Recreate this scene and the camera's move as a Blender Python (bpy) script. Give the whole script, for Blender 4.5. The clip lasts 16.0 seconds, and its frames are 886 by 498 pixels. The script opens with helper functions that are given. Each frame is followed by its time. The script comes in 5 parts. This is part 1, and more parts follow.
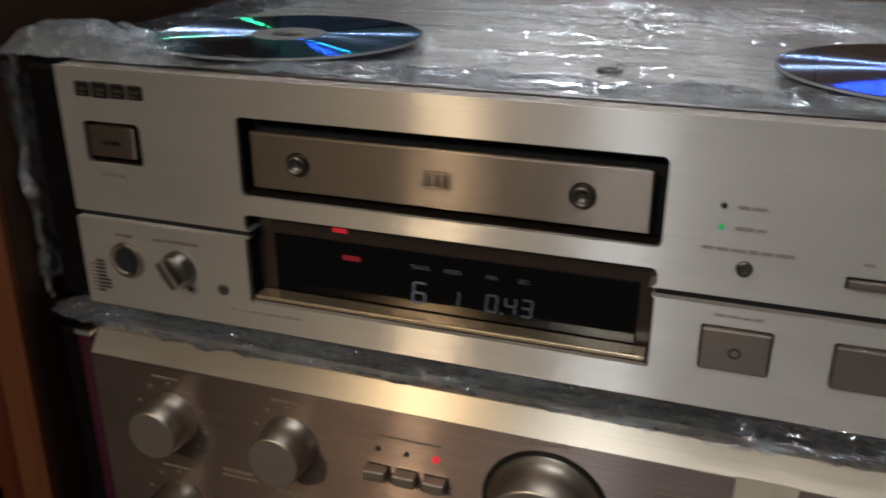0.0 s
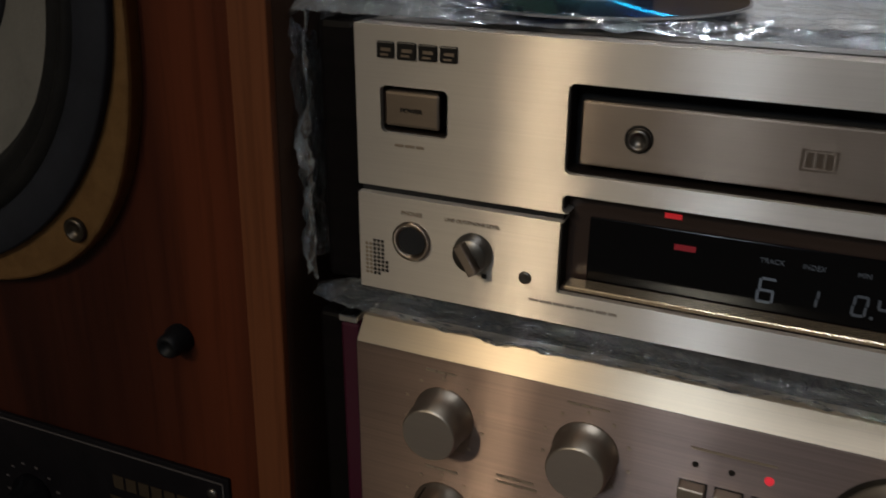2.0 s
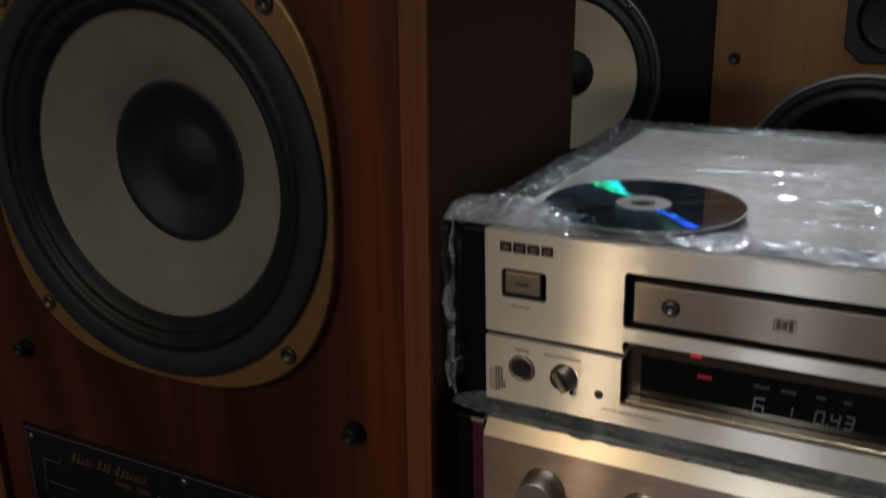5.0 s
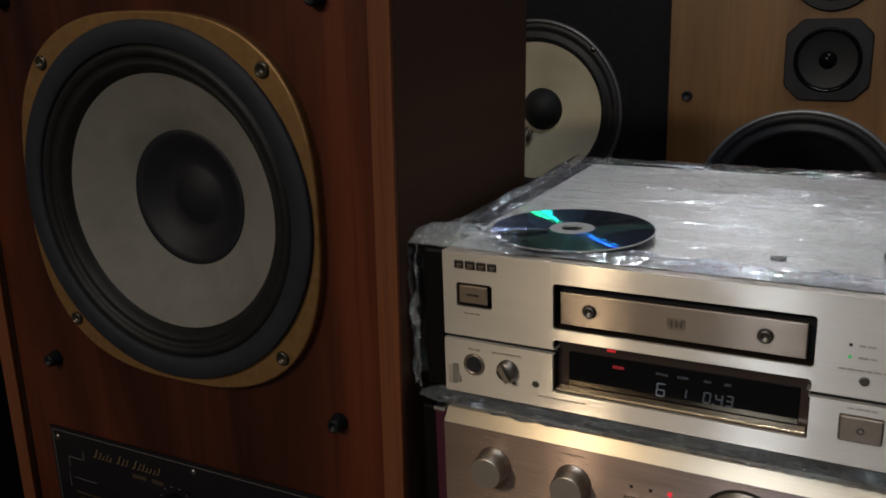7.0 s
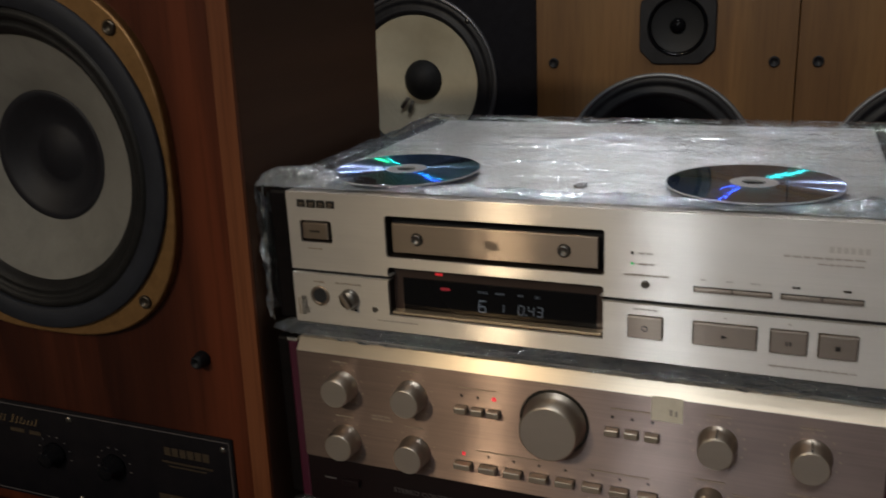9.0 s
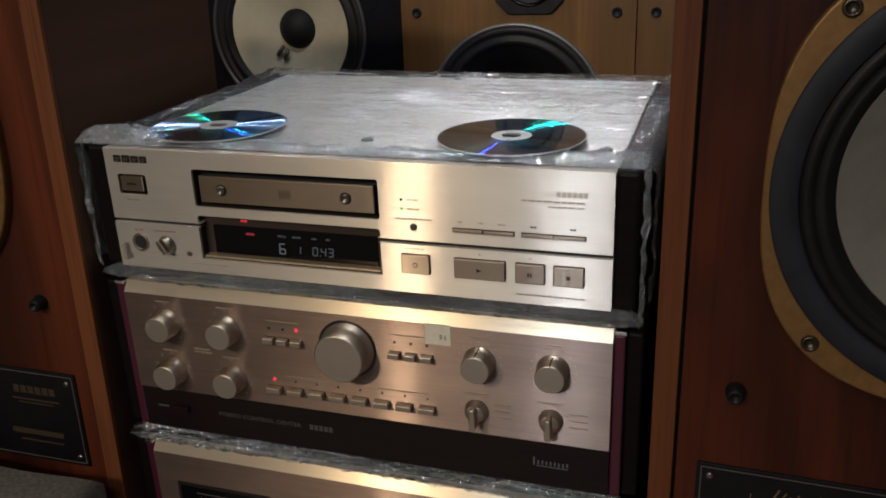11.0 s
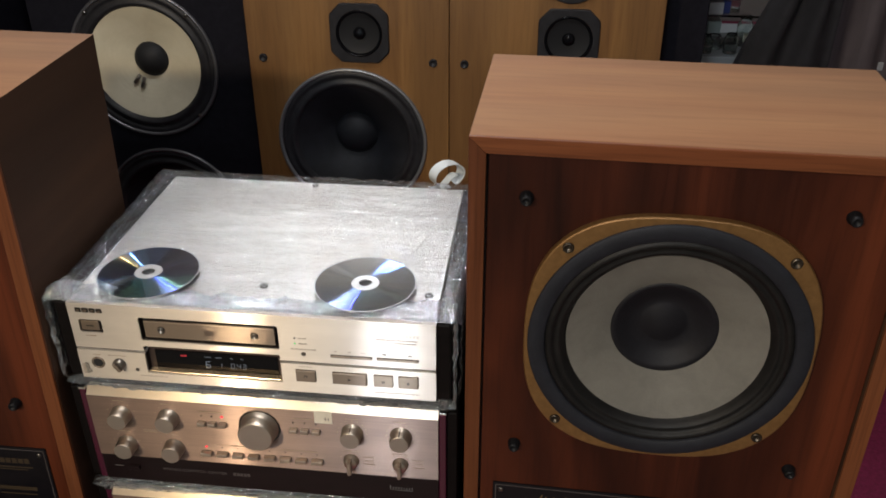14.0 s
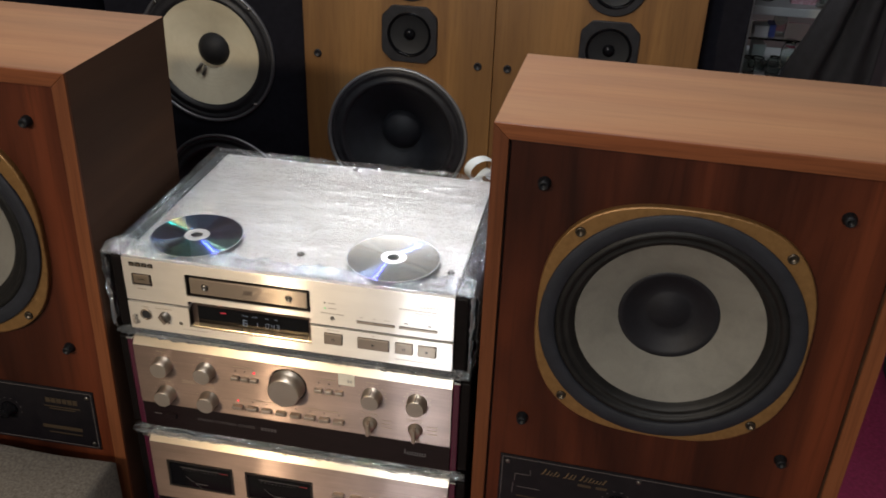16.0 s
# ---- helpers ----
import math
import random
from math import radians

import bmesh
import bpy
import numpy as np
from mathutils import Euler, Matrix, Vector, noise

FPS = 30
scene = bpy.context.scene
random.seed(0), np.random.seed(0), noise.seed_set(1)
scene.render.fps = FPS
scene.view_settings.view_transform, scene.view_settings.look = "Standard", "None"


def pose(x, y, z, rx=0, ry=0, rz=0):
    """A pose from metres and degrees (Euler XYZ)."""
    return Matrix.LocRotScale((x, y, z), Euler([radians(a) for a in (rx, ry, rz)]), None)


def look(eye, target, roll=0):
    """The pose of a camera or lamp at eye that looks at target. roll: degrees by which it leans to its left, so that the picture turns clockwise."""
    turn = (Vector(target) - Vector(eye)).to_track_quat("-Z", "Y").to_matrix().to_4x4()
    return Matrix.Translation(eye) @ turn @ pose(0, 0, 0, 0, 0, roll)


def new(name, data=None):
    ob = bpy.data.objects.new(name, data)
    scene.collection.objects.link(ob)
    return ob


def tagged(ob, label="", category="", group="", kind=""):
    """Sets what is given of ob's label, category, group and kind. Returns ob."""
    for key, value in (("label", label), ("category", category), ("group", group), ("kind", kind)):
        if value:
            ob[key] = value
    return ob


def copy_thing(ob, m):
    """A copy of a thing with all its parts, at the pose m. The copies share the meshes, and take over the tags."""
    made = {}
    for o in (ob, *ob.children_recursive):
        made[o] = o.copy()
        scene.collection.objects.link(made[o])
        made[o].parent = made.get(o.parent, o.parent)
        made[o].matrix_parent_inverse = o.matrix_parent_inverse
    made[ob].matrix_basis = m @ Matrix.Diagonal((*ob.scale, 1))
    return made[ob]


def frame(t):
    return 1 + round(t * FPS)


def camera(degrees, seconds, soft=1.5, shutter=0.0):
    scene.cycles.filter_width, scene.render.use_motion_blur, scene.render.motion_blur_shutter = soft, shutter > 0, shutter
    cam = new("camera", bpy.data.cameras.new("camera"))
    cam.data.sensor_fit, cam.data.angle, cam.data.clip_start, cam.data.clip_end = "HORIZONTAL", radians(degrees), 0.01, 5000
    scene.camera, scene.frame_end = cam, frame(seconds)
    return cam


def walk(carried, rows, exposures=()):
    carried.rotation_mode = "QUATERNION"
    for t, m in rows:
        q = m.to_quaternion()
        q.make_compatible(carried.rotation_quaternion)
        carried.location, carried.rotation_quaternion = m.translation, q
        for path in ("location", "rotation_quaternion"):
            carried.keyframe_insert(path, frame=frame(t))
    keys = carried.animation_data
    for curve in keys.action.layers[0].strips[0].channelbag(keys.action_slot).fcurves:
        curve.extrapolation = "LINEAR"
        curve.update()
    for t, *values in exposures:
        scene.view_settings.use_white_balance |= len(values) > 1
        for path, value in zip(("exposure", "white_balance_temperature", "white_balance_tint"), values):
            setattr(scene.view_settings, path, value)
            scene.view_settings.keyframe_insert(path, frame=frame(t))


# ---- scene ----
cam = camera(53.6, 16.0, soft=1.7, shutter=0.5)
PATH = [
    (0, (0.053, -0.289, 0.905), (-0.545, 1.457, 0.134), 0.1),
    (0.5, (0.031, -0.314, 0.911), (-0.645, 1.416, 0.168), 0.3),
    (1, (0.012, -0.318, 0.904), (-0.697, 1.392, 0.147), -0.0),
    (1.5, (-0.029, -0.296, 0.885), (-0.741, 1.393, 0.085), 0.1),
    (2, (-0.052, -0.291, 0.886), (-0.785, 1.398, 0.104), 0.4),
    (2.5, (-0.058, -0.306, 0.902), (-0.844, 1.371, 0.146), -0.2),
    (3, (-0.061, -0.326, 0.909), (-0.857, 1.348, 0.156), -0.3),
    (3.5, (-0.052, -0.344, 0.892), (-0.82, 1.335, 0.123), 0.1),
    (4, (-0.038, -0.364, 0.889), (-0.822, 1.313, 0.134), -0.3),
    (4.5, (-0.023, -0.394, 0.923), (-0.881, 1.28, 0.243), -0.8),
    (5, (-0.005, -0.438, 0.981), (-0.913, 1.234, 0.367), -1.6),
    (5.2, (0.013, -0.454, 0.996), (-0.929, 1.213, 0.419), -1.9),
    (7.3, (0.076, -0.534, 1.01), (-0.809, 1.171, 0.454), -2.1),
    (7.5, (0.085, -0.538, 1.006), (-0.783, 1.174, 0.444), -2.1),
    (8, (0.105, -0.545, 1.003), (-0.73, 1.183, 0.439), -2.1),
    (8.5, (0.124, -0.556, 0.999), (-0.678, 1.186, 0.431), -2.2),
    (9, (0.152, -0.565, 0.988), (-0.587, 1.197, 0.398), -2.6),
    (9.5, (0.178, -0.573, 0.979), (-0.487, 1.211, 0.368), -2.4),
    (10, (0.231, -0.596, 0.974), (-0.381, 1.203, 0.35), -2.1),
    (10.2, (0.254, -0.61, 0.975), (-0.358, 1.187, 0.346), -2.5),
    (12.3, (0.313, -0.577, 1.255), (-0.136, 1.073, 0.217), 0.2),
    (12.5, (0.325, -0.6, 1.311), (-0.08, 1.037, 0.237), 0.5),
    (13, (0.327, -0.697, 1.367), (0.029, 0.967, 0.298), 0.2),
    (13.5, (0.312, -0.766, 1.382), (0.109, 0.928, 0.339), -0.2),
    (14, (0.312, -0.791, 1.394), (0.119, 0.93, 0.394), -0.1),
    (14.5, (0.31, -0.824, 1.397), (0.1, 0.905, 0.414), 0.6),
    (15, (0.329, -0.843, 1.4), (0.076, 0.885, 0.426), 1.6),
    (15.5, (0.348, -0.865, 1.398), (0.009, 0.848, 0.424), 1.5),
    (16, (0.35, -0.875, 1.396), (0.052, 0.847, 0.424), 2.0),
]
EXPOSURES = [(0, -1.15, 6450, 11), (2, -1.45, 6350, 10), (4, -1.55, 6350, 10), (5, -1.40, 6350, 10), (7.5, -0.92, 6400, 10), (8, -1.05, 6400, 10), (8.5, -0.80, 6400, 10), (9, -0.84, 6450, 10), (9.5, -1.0, 6500, 11), (10, -0.92, 6500, 11), (12.5, 0.03, 6600, 12), (16, 0.16, 6600, 12)]
walk(cam, [(t, look(eye, target, roll)) for t, eye, target, roll in PATH], EXPOSURES)

# ---- world and light ----
world = bpy.data.worlds.new("showroom_dark")
scene.world = world
world.use_nodes = True
world.node_tree.nodes["Background"].inputs[0].default_value = (0.9, 0.95, 1.0, 1)
world.node_tree.nodes["Background"].inputs[1].default_value = 0.02


def area_lamp(name, eye, target, watts, colour, sx, sy):
    data = bpy.data.lights.new(name, "AREA")
    data.shape, data.size, data.size_y, data.energy, data.color = "RECTANGLE", sx, sy, watts, colour
    ob = new(name, data)
    ob.matrix_world = look(eye, target)
    return tagged(ob, kind="structure")


area_lamp("warm_lamp", (-1.0, -2.6, 2.28), (0.0, 0.3, 0.8), 34, (1.0, 0.79, 0.52), 0.12, 0.12)
area_lamp("cool_lamp", (-0.40, -3.4, 2.5), (0.1, 0.3, 0.8), 36, (0.84, 0.93, 1.0), 0.3, 0.3)
area_lamp("tube_over_stack", (0.12, 0.03, 2.55), (0.12, 0.031, 0.8), 11, (0.95, 0.97, 1.0), 0.8, 0.08)
# Unseen fill lamp, added to give the brushed fronts an even brightness.
area_lamp("fill_aisle", (0.3, -2.0, 2.55), (0.3, -2.0, 0.0), 18, (0.92, 0.96, 1.0), 1.2, 0.08)
# Two unseen fill lamps, added behind so that lid and film shine.
area_lamp("fill_back", (-0.4, 1.7, 2.5), (0.2, 0.3, 0.8), 19, (0.93, 0.96, 1.0), 0.5, 0.08)
area_lamp("fill_far", (-0.65, 3.6, 2.5), (0.1, 0.3, 0.8), 37, (0.90, 0.95, 1.0), 0.7, 0.08)


# ---- materials ----
def material(name, colour, rough=0.5, metal=0.0, **more):
    m = bpy.data.materials.new(name)
    m.use_nodes = True
    b = m.node_tree.nodes["Principled BSDF"]
    b.inputs["Base Color"].default_value = (*colour, 1)
    b.inputs["Roughness"].default_value, b.inputs["Metallic"].default_value = rough, metal
    for key, value in more.items():
        b.inputs[key.replace("_", " ")].default_value = value
    return m


def node(m, kind, **values):
    n = m.node_tree.nodes.new(kind)
    for key, value in values.items():
        n.inputs[key.replace("_", " ")].default_value = value
    return n


def link(m, a, b):
    m.node_tree.links.new(a, b)


def coords(m, scale, kind="Object"):
    tc, mp = node(m, "ShaderNodeTexCoord"), node(m, "ShaderNodeMapping")
    mp.inputs["Scale"].default_value = scale
    link(m, tc.outputs[kind], mp.inputs["Vector"])
    return mp.outputs["Vector"]


def ramp(m, fac, stops):
    r = node(m, "ShaderNodeValToRGB")
    while len(r.color_ramp.elements) < len(stops):
        r.color_ramp.elements.new(0.5)
    for e, (p, c) in zip(r.color_ramp.elements, stops):
        e.position, e.color = p, (*c, 1)
    link(m, fac, r.inputs["Fac"])
    return r.outputs["Color"]


def grain(m, colours, scale, rough=(0.35, 0.6), bump=0.15, fine=1.0, detail=6):
    """Colour, roughness and relief from noise at two sizes."""
    b = m.node_tree.nodes["Principled BSDF"]
    n = node(m, "ShaderNodeTexNoise", Scale=1.0, Detail=detail, Roughness=0.65, Distortion=0.3)
    link(m, coords(m, scale), n.inputs["Vector"])
    lo, hi = colours[0], colours[-1]
    mid = colours[1] if len(colours) > 2 else tuple((p + q) / 2 for p, q in zip(lo, hi))
    link(m, ramp(m, n.outputs["Fac"], [(0.28, lo), (0.5, mid), (0.72, hi)]), b.inputs["Base Color"])
    n2 = node(m, "ShaderNodeTexNoise", Scale=6.0 * fine, Detail=4, Roughness=0.7)
    link(m, coords(m, scale), n2.inputs["Vector"])
    mr = node(m, "ShaderNodeMapRange")
    mr.inputs["To Min"].default_value, mr.inputs["To Max"].default_value = rough
    link(m, n2.outputs["Fac"], mr.inputs["Value"])
    link(m, mr.outputs["Result"], b.inputs["Roughness"])
    bp = node(m, "ShaderNodeBump", Strength=bump, Distance=0.001)
    link(m, n2.outputs["Fac"], bp.inputs["Height"])
    link(m, bp.outputs["Normal"], b.inputs["Normal"])
    return m


def brushed(name, colour, rough=0.42, aniso=1.0, across=(0.0, 0.0, 1.0), hair=2600, keen=0.4, swing=(0.86, 1.08)):
    """Horizontally brushed metal: hairlines along x."""
    m = material(name, colour, rough, 1.0, Anisotropic=aniso)
    b = m.node_tree.nodes["Principled BSDF"]
    cr = node(m, "ShaderNodeCombineXYZ", X=across[0], Y=across[1], Z=across[2])
    link(m, cr.outputs[0], b.inputs["Tangent"])
    n = node(m, "ShaderNodeTexNoise", Scale=1.0, Detail=5, Roughness=0.7)
    link(m, coords(m, (9, 400, hair)), n.inputs["Vector"])
    big = node(m, "ShaderNodeTexNoise", Scale=1.0, Detail=3)
    link(m, coords(m, (14, 14, 30)), big.inputs["Vector"])
    mr = node(m, "ShaderNodeMapRange")
    mr.inputs["To Min"].default_value, mr.inputs["To Max"].default_value = rough - 0.05, rough + 0.06
    link(m, n.outputs["Fac"], mr.inputs["Value"])
    link(m, mr.outputs["Result"], b.inputs["Roughness"])
    mixn = node(m, "ShaderNodeMath")
    mixn.operation = "MULTIPLY_ADD"
    mixn.inputs[1].default_value = 0.5
    link(m, big.outputs["Fac"], mixn.inputs[0])
    half = node(m, "ShaderNodeMath")
    half.operation = "MULTIPLY"
    half.inputs[1].default_value = 0.5
    link(m, n.outputs["Fac"], half.inputs[0])
    link(m, half.outputs[0], mixn.inputs[2])
    lo, hi = [tuple(c * k for c in colour) for k in swing]
    tone = ramp(m, mixn.outputs[0], [(0.3, lo), (0.7, hi)])
    link(m, tone, b.inputs["Base Color"])
    bp = node(m, "ShaderNodeBump", Strength=0.06, Distance=0.0003)
    link(m, n.outputs["Fac"], bp.inputs["Height"])
    link(m, bp.outputs["Normal"], b.inputs["Normal"])
    # a second, keener streak from the finest hairlines
    g = node(m, "ShaderNodeBsdfAnisotropic", Roughness=0.27, Anisotropy=-0.95)
    link(m, tone, g.inputs["Color"])
    link(m, cr.outputs[0], g.inputs["Tangent"])
    link(m, bp.outputs["Normal"], g.inputs["Normal"])
    mx = node(m, "ShaderNodeMixShader", Fac=keen)
    link(m, b.outputs[0], mx.inputs[1])
    link(m, g.outputs[0], mx.inputs[2])
    link(m, mx.outputs[0], m.node_tree.nodes["Material Output"].inputs["Surface"])
    return m


GOLD = brushed("champagne_aluminium", (0.96, 0.90, 0.825), 0.56, keen=0.36)
GOLD.node_tree.nodes["Principled BSDF"].inputs["Metallic"].default_value = 0.62
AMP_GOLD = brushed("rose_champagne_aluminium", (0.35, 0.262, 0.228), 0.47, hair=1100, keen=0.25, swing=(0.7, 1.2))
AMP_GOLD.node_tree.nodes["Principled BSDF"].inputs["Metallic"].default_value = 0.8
# Fascia metal made far paler: the lamplight on the slanted edge is in the colour.
CHAMFER = brushed("light_catching_chamfer", (0.95, 0.81, 0.63), 0.36, keen=0.1)
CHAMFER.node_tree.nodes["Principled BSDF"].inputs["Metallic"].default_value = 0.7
LID = brushed("lid_aluminium", (0.69, 0.657, 0.615), 0.52, 0.4, (0.0, 1.0, 0.0), keen=0.0, swing=(0.95, 1.03))
LID.node_tree.nodes["Principled BSDF"].inputs["Metallic"].default_value = 0.82
DRAWER = brushed("bronze_aluminium", (0.37, 0.305, 0.25), 0.45, 0.8)
KNOB = material("knob_aluminium", (0.58, 0.51, 0.42), 0.40, 1.0)
KNOB_FACE = brushed("knob_face_aluminium", (0.55, 0.485, 0.43), 0.42, 0.3, keen=0.0)
LIP = brushed("polished_sill", (0.86, 0.68, 0.47), 0.17, 0.0, keen=0.0)
LIP.node_tree.nodes["Principled BSDF"].inputs["Metallic"].default_value = 0.75
LINER = grain(material("dark_brown_liner", (0.012, 0.009, 0.008), Specular_IOR_Level=0.2), [(0.018, 0.013, 0.0105), (0.030, 0.022, 0.018)], (90, 90, 90), (0.5, 0.7), 0.1)
DARKBRONZE = material("dark_bronze_stamp", (0.22, 0.18, 0.15), 0.5, 1.0)
CHROME = material("chrome", (0.8, 0.8, 0.8), 0.15, 1.0)
BOLT = material("dull_bolt", (0.075, 0.062, 0.048), 0.38, 0.9)
STEEL = material("screw_steel", (0.22, 0.205, 0.185), 0.36, 1.0)
BLACK = grain(material("black_paint", (0.012, 0.012, 0.013), Specular_IOR_Level=0.1), [(0.006, 0.006, 0.009), (0.011, 0.011, 0.0155)], (60, 60, 60), (0.35, 0.55), 0.1)
MATT = grain(material("matt_black", (0.01, 0.01, 0.01)), [(0.006, 0.006, 0.007), (0.014, 0.014, 0.015)], (40, 40, 40), (0.6, 0.85), 0.2)
SIDEWOOD = grain(material("black_stained_wood", (0.02, 0.012, 0.01), Specular_IOR_Level=0.1), [(0.003, 0.0026, 0.0026), (0.007, 0.005, 0.005)], (8, 8, 120), (0.4, 0.55), 0.1)
PURPLE = material("plum_lacquer", (0.055, 0.008, 0.021), 0.25)
SMOKE = material("black_acrylic", (0.004, 0.004, 0.005), 0.1, 0.0, Specular_IOR_Level=0.15)
BROWNPLATE = material("dark_brown_acrylic", (0.045, 0.028, 0.022), 0.3)
DARKPANEL = grain(material("dark_flap_paint", (0.03, 0.015, 0.015), Specular_IOR_Level=0.25), [(0.007, 0.0034, 0.004), (0.012, 0.006, 0.0068)], (10, 60, 300), (0.25, 0.35), 0.05)
INK = material("brown_ink", (0.30, 0.235, 0.17), 0.6)
DARKINK = material("black_ink", (0.012, 0.01, 0.008), 0.35)
GREYINK = material("grey_ink", (0.37, 0.325, 0.28), 0.6)
PALEINK = material("pale_grey_ink", (0.48, 0.44, 0.39), 0.6)
DIMINK = material("dim_grey_ink", (0.075, 0.064, 0.062), 0.6)
GILT = material("gilt_print", (0.034, 0.021, 0.009), 0.6)
PAPER = grain(material("sticker_paper", (0.6, 0.55, 0.45)), [(0.66, 0.6, 0.48), (0.8, 0.74, 0.62)], (90, 90, 90), (0.6, 0.8), 0.1)
PEG = material("black_plastic_socket", (0.006, 0.006, 0.007), 0.5, Specular_IOR_Level=0.2)
CONEGLOSS = material("dark_paper_cone", (0.009, 0.0095, 0.011), 0.5, Specular_IOR_Level=0.3)
CAPBLACK = grain(material("black_mesh_cap", (0.006, 0.006, 0.007), Specular_IOR_Level=0.25), [(0.0045, 0.0043, 0.006), (0.010, 0.0096, 0.013)], (300, 300, 300), (0.45, 0.6), 0.2)
SCRIPT = material("pale_gilt_script", (0.10, 0.064, 0.028), 0.55)
RUBBER = grain(material("black_rubber", (0.012, 0.012, 0.014), Specular_IOR_Level=0.3), [(0.009, 0.009, 0.011), (0.02, 0.02, 0.023)], (70, 70, 70), (0.4, 0.55), 0.15)
GASKET = grain(material("blue_black_gasket", (0.025, 0.028, 0.034), Specular_IOR_Level=0.3), [(0.008, 0.009, 0.0125), (0.014, 0.0155, 0.0215)], (50, 50, 50), (0.55, 0.75), 0.25)
DOPED = grain(material("doped_surround", (0.016, 0.015, 0.014), Specular_IOR_Level=0.25), [(0.003, 0.003, 0.003), (0.010, 0.0092, 0.009)], (60, 60, 60), (0.42, 0.62), 0.3)
CONE = grain(material("grey_paper_cone", (0.3, 0.29, 0.26)), [(0.11, 0.105, 0.09), (0.138, 0.13, 0.112), (0.158, 0.15, 0.13)], (25, 25, 25), (0.6, 0.85), 0.35, 2)
CREAM = grain(material("cream_paper_cone", (0.72, 0.66, 0.5)), [(0.52, 0.47, 0.34), (0.62, 0.57, 0.43)], (18, 18, 18), (0.7, 0.9), 0.3, 2)
BLACKCONE = grain(material("black_paper_cone", (0.02, 0.02, 0.02), Specular_IOR_Level=0.3), [(0.0045, 0.005, 0.0065), (0.0095, 0.0105, 0.014)], (40, 40, 40), (0.5, 0.75), 0.3)
GOLDFRAME = grain(material("gold_hammered_paint", (0.42, 0.26, 0.08), 0.4, 0.5), [(0.17, 0.086, 0.028), (0.24, 0.130, 0.046)], (120, 120, 120), (0.35, 0.5), 0.3)
RIM = material("dark_rim_metal", (0.13, 0.13, 0.14), 0.35, 0.6)
SILVER = material("cast_silver_paint", (0.24, 0.25, 0.26), 0.45, 0.7)
PLATE = grain(material("black_nameplate", (0.012, 0.01, 0.012), Specular_IOR_Level=0.2), [(0.004, 0.0035, 0.005), (0.009, 0.0075, 0.009)], (50, 50, 50), (0.3, 0.45), 0.08)
GREYCARPET = grain(material("grey_carpet", (0.14, 0.13, 0.11)), [(0.05, 0.042, 0.033), (0.11, 0.094, 0.075), (0.17, 0.148, 0.12)], (260, 260, 260), (0.9, 1.0), 0.8, 2)
MAGENTA = grain(material("magenta_carpet", (0.2, 0.01, 0.05)), [(0.13, 0.006, 0.03), (0.2, 0.01, 0.05), (0.27, 0.016, 0.07)], (120, 120, 120), (0.9, 1.0), 0.7, 3)
PLASTER = grain(material("grey_wall_paint", (0.2, 0.19, 0.19)), [(0.18, 0.177, 0.17), (0.24, 0.237, 0.23)], (4, 4, 4), (0.7, 0.9), 0.2, 8)
CEIL = grain(material("ceiling_board", (0.4, 0.4, 0.39)), [(0.36, 0.36, 0.35), (0.44, 0.44, 0.43)], (5, 5, 5), (0.8, 0.95), 0.2, 8)
NEUTRALFLOOR = grain(material("neutral_grey_floor", (0.22, 0.2, 0.17)), [(0.17, 0.155, 0.13), (0.25, 0.23, 0.19)], (6, 6, 6), (0.4, 0.6), 0.1, 8)
STRAP = material("white_strap", (0.6, 0.64, 0.64), 0.35)
CLOTH = grain(material("black_cloth", (0.01, 0.01, 0.012)), [(0.006, 0.006, 0.008), (0.014, 0.014, 0.018)], (40, 40, 40), (0.8, 0.95), 0.4, 4)
CURTAIN = grain(material("mauve_grey_curtain", (0.07, 0.055, 0.06)), [(0.05, 0.04, 0.045), (0.085, 0.07, 0.075)], (30, 30, 6), (0.8, 0.95), 0.3, 4)
LABELBLUE = material("blue_box_print", (0.03, 0.05, 0.2), 0.5)
BOXWHITE = material("white_box_card", (0.55, 0.55, 0.56), 0.6)
MAUVECARD = grain(material("mauve_printed_card", (0.3, 0.2, 0.24)), [(0.12, 0.08, 0.10), (0.30, 0.16, 0.20), (0.42, 0.40, 0.44)], (120, 120, 120), (0.4, 0.6), 0.05)
PALECARD = material("pale_green_grey_card", (0.30, 0.36, 0.35), 0.5)
DARKCARD = material("dark_card", (0.03, 0.03, 0.035), 0.4)
SHELFGREY = material("grey_shelf_paint", (0.25, 0.27, 0.28), 0.5)
CLEARGLASS = material("clear_glass", (0.9, 0.95, 0.93), 0.03, 0.0, Transmission_Weight=1.0, IOR=1.45)


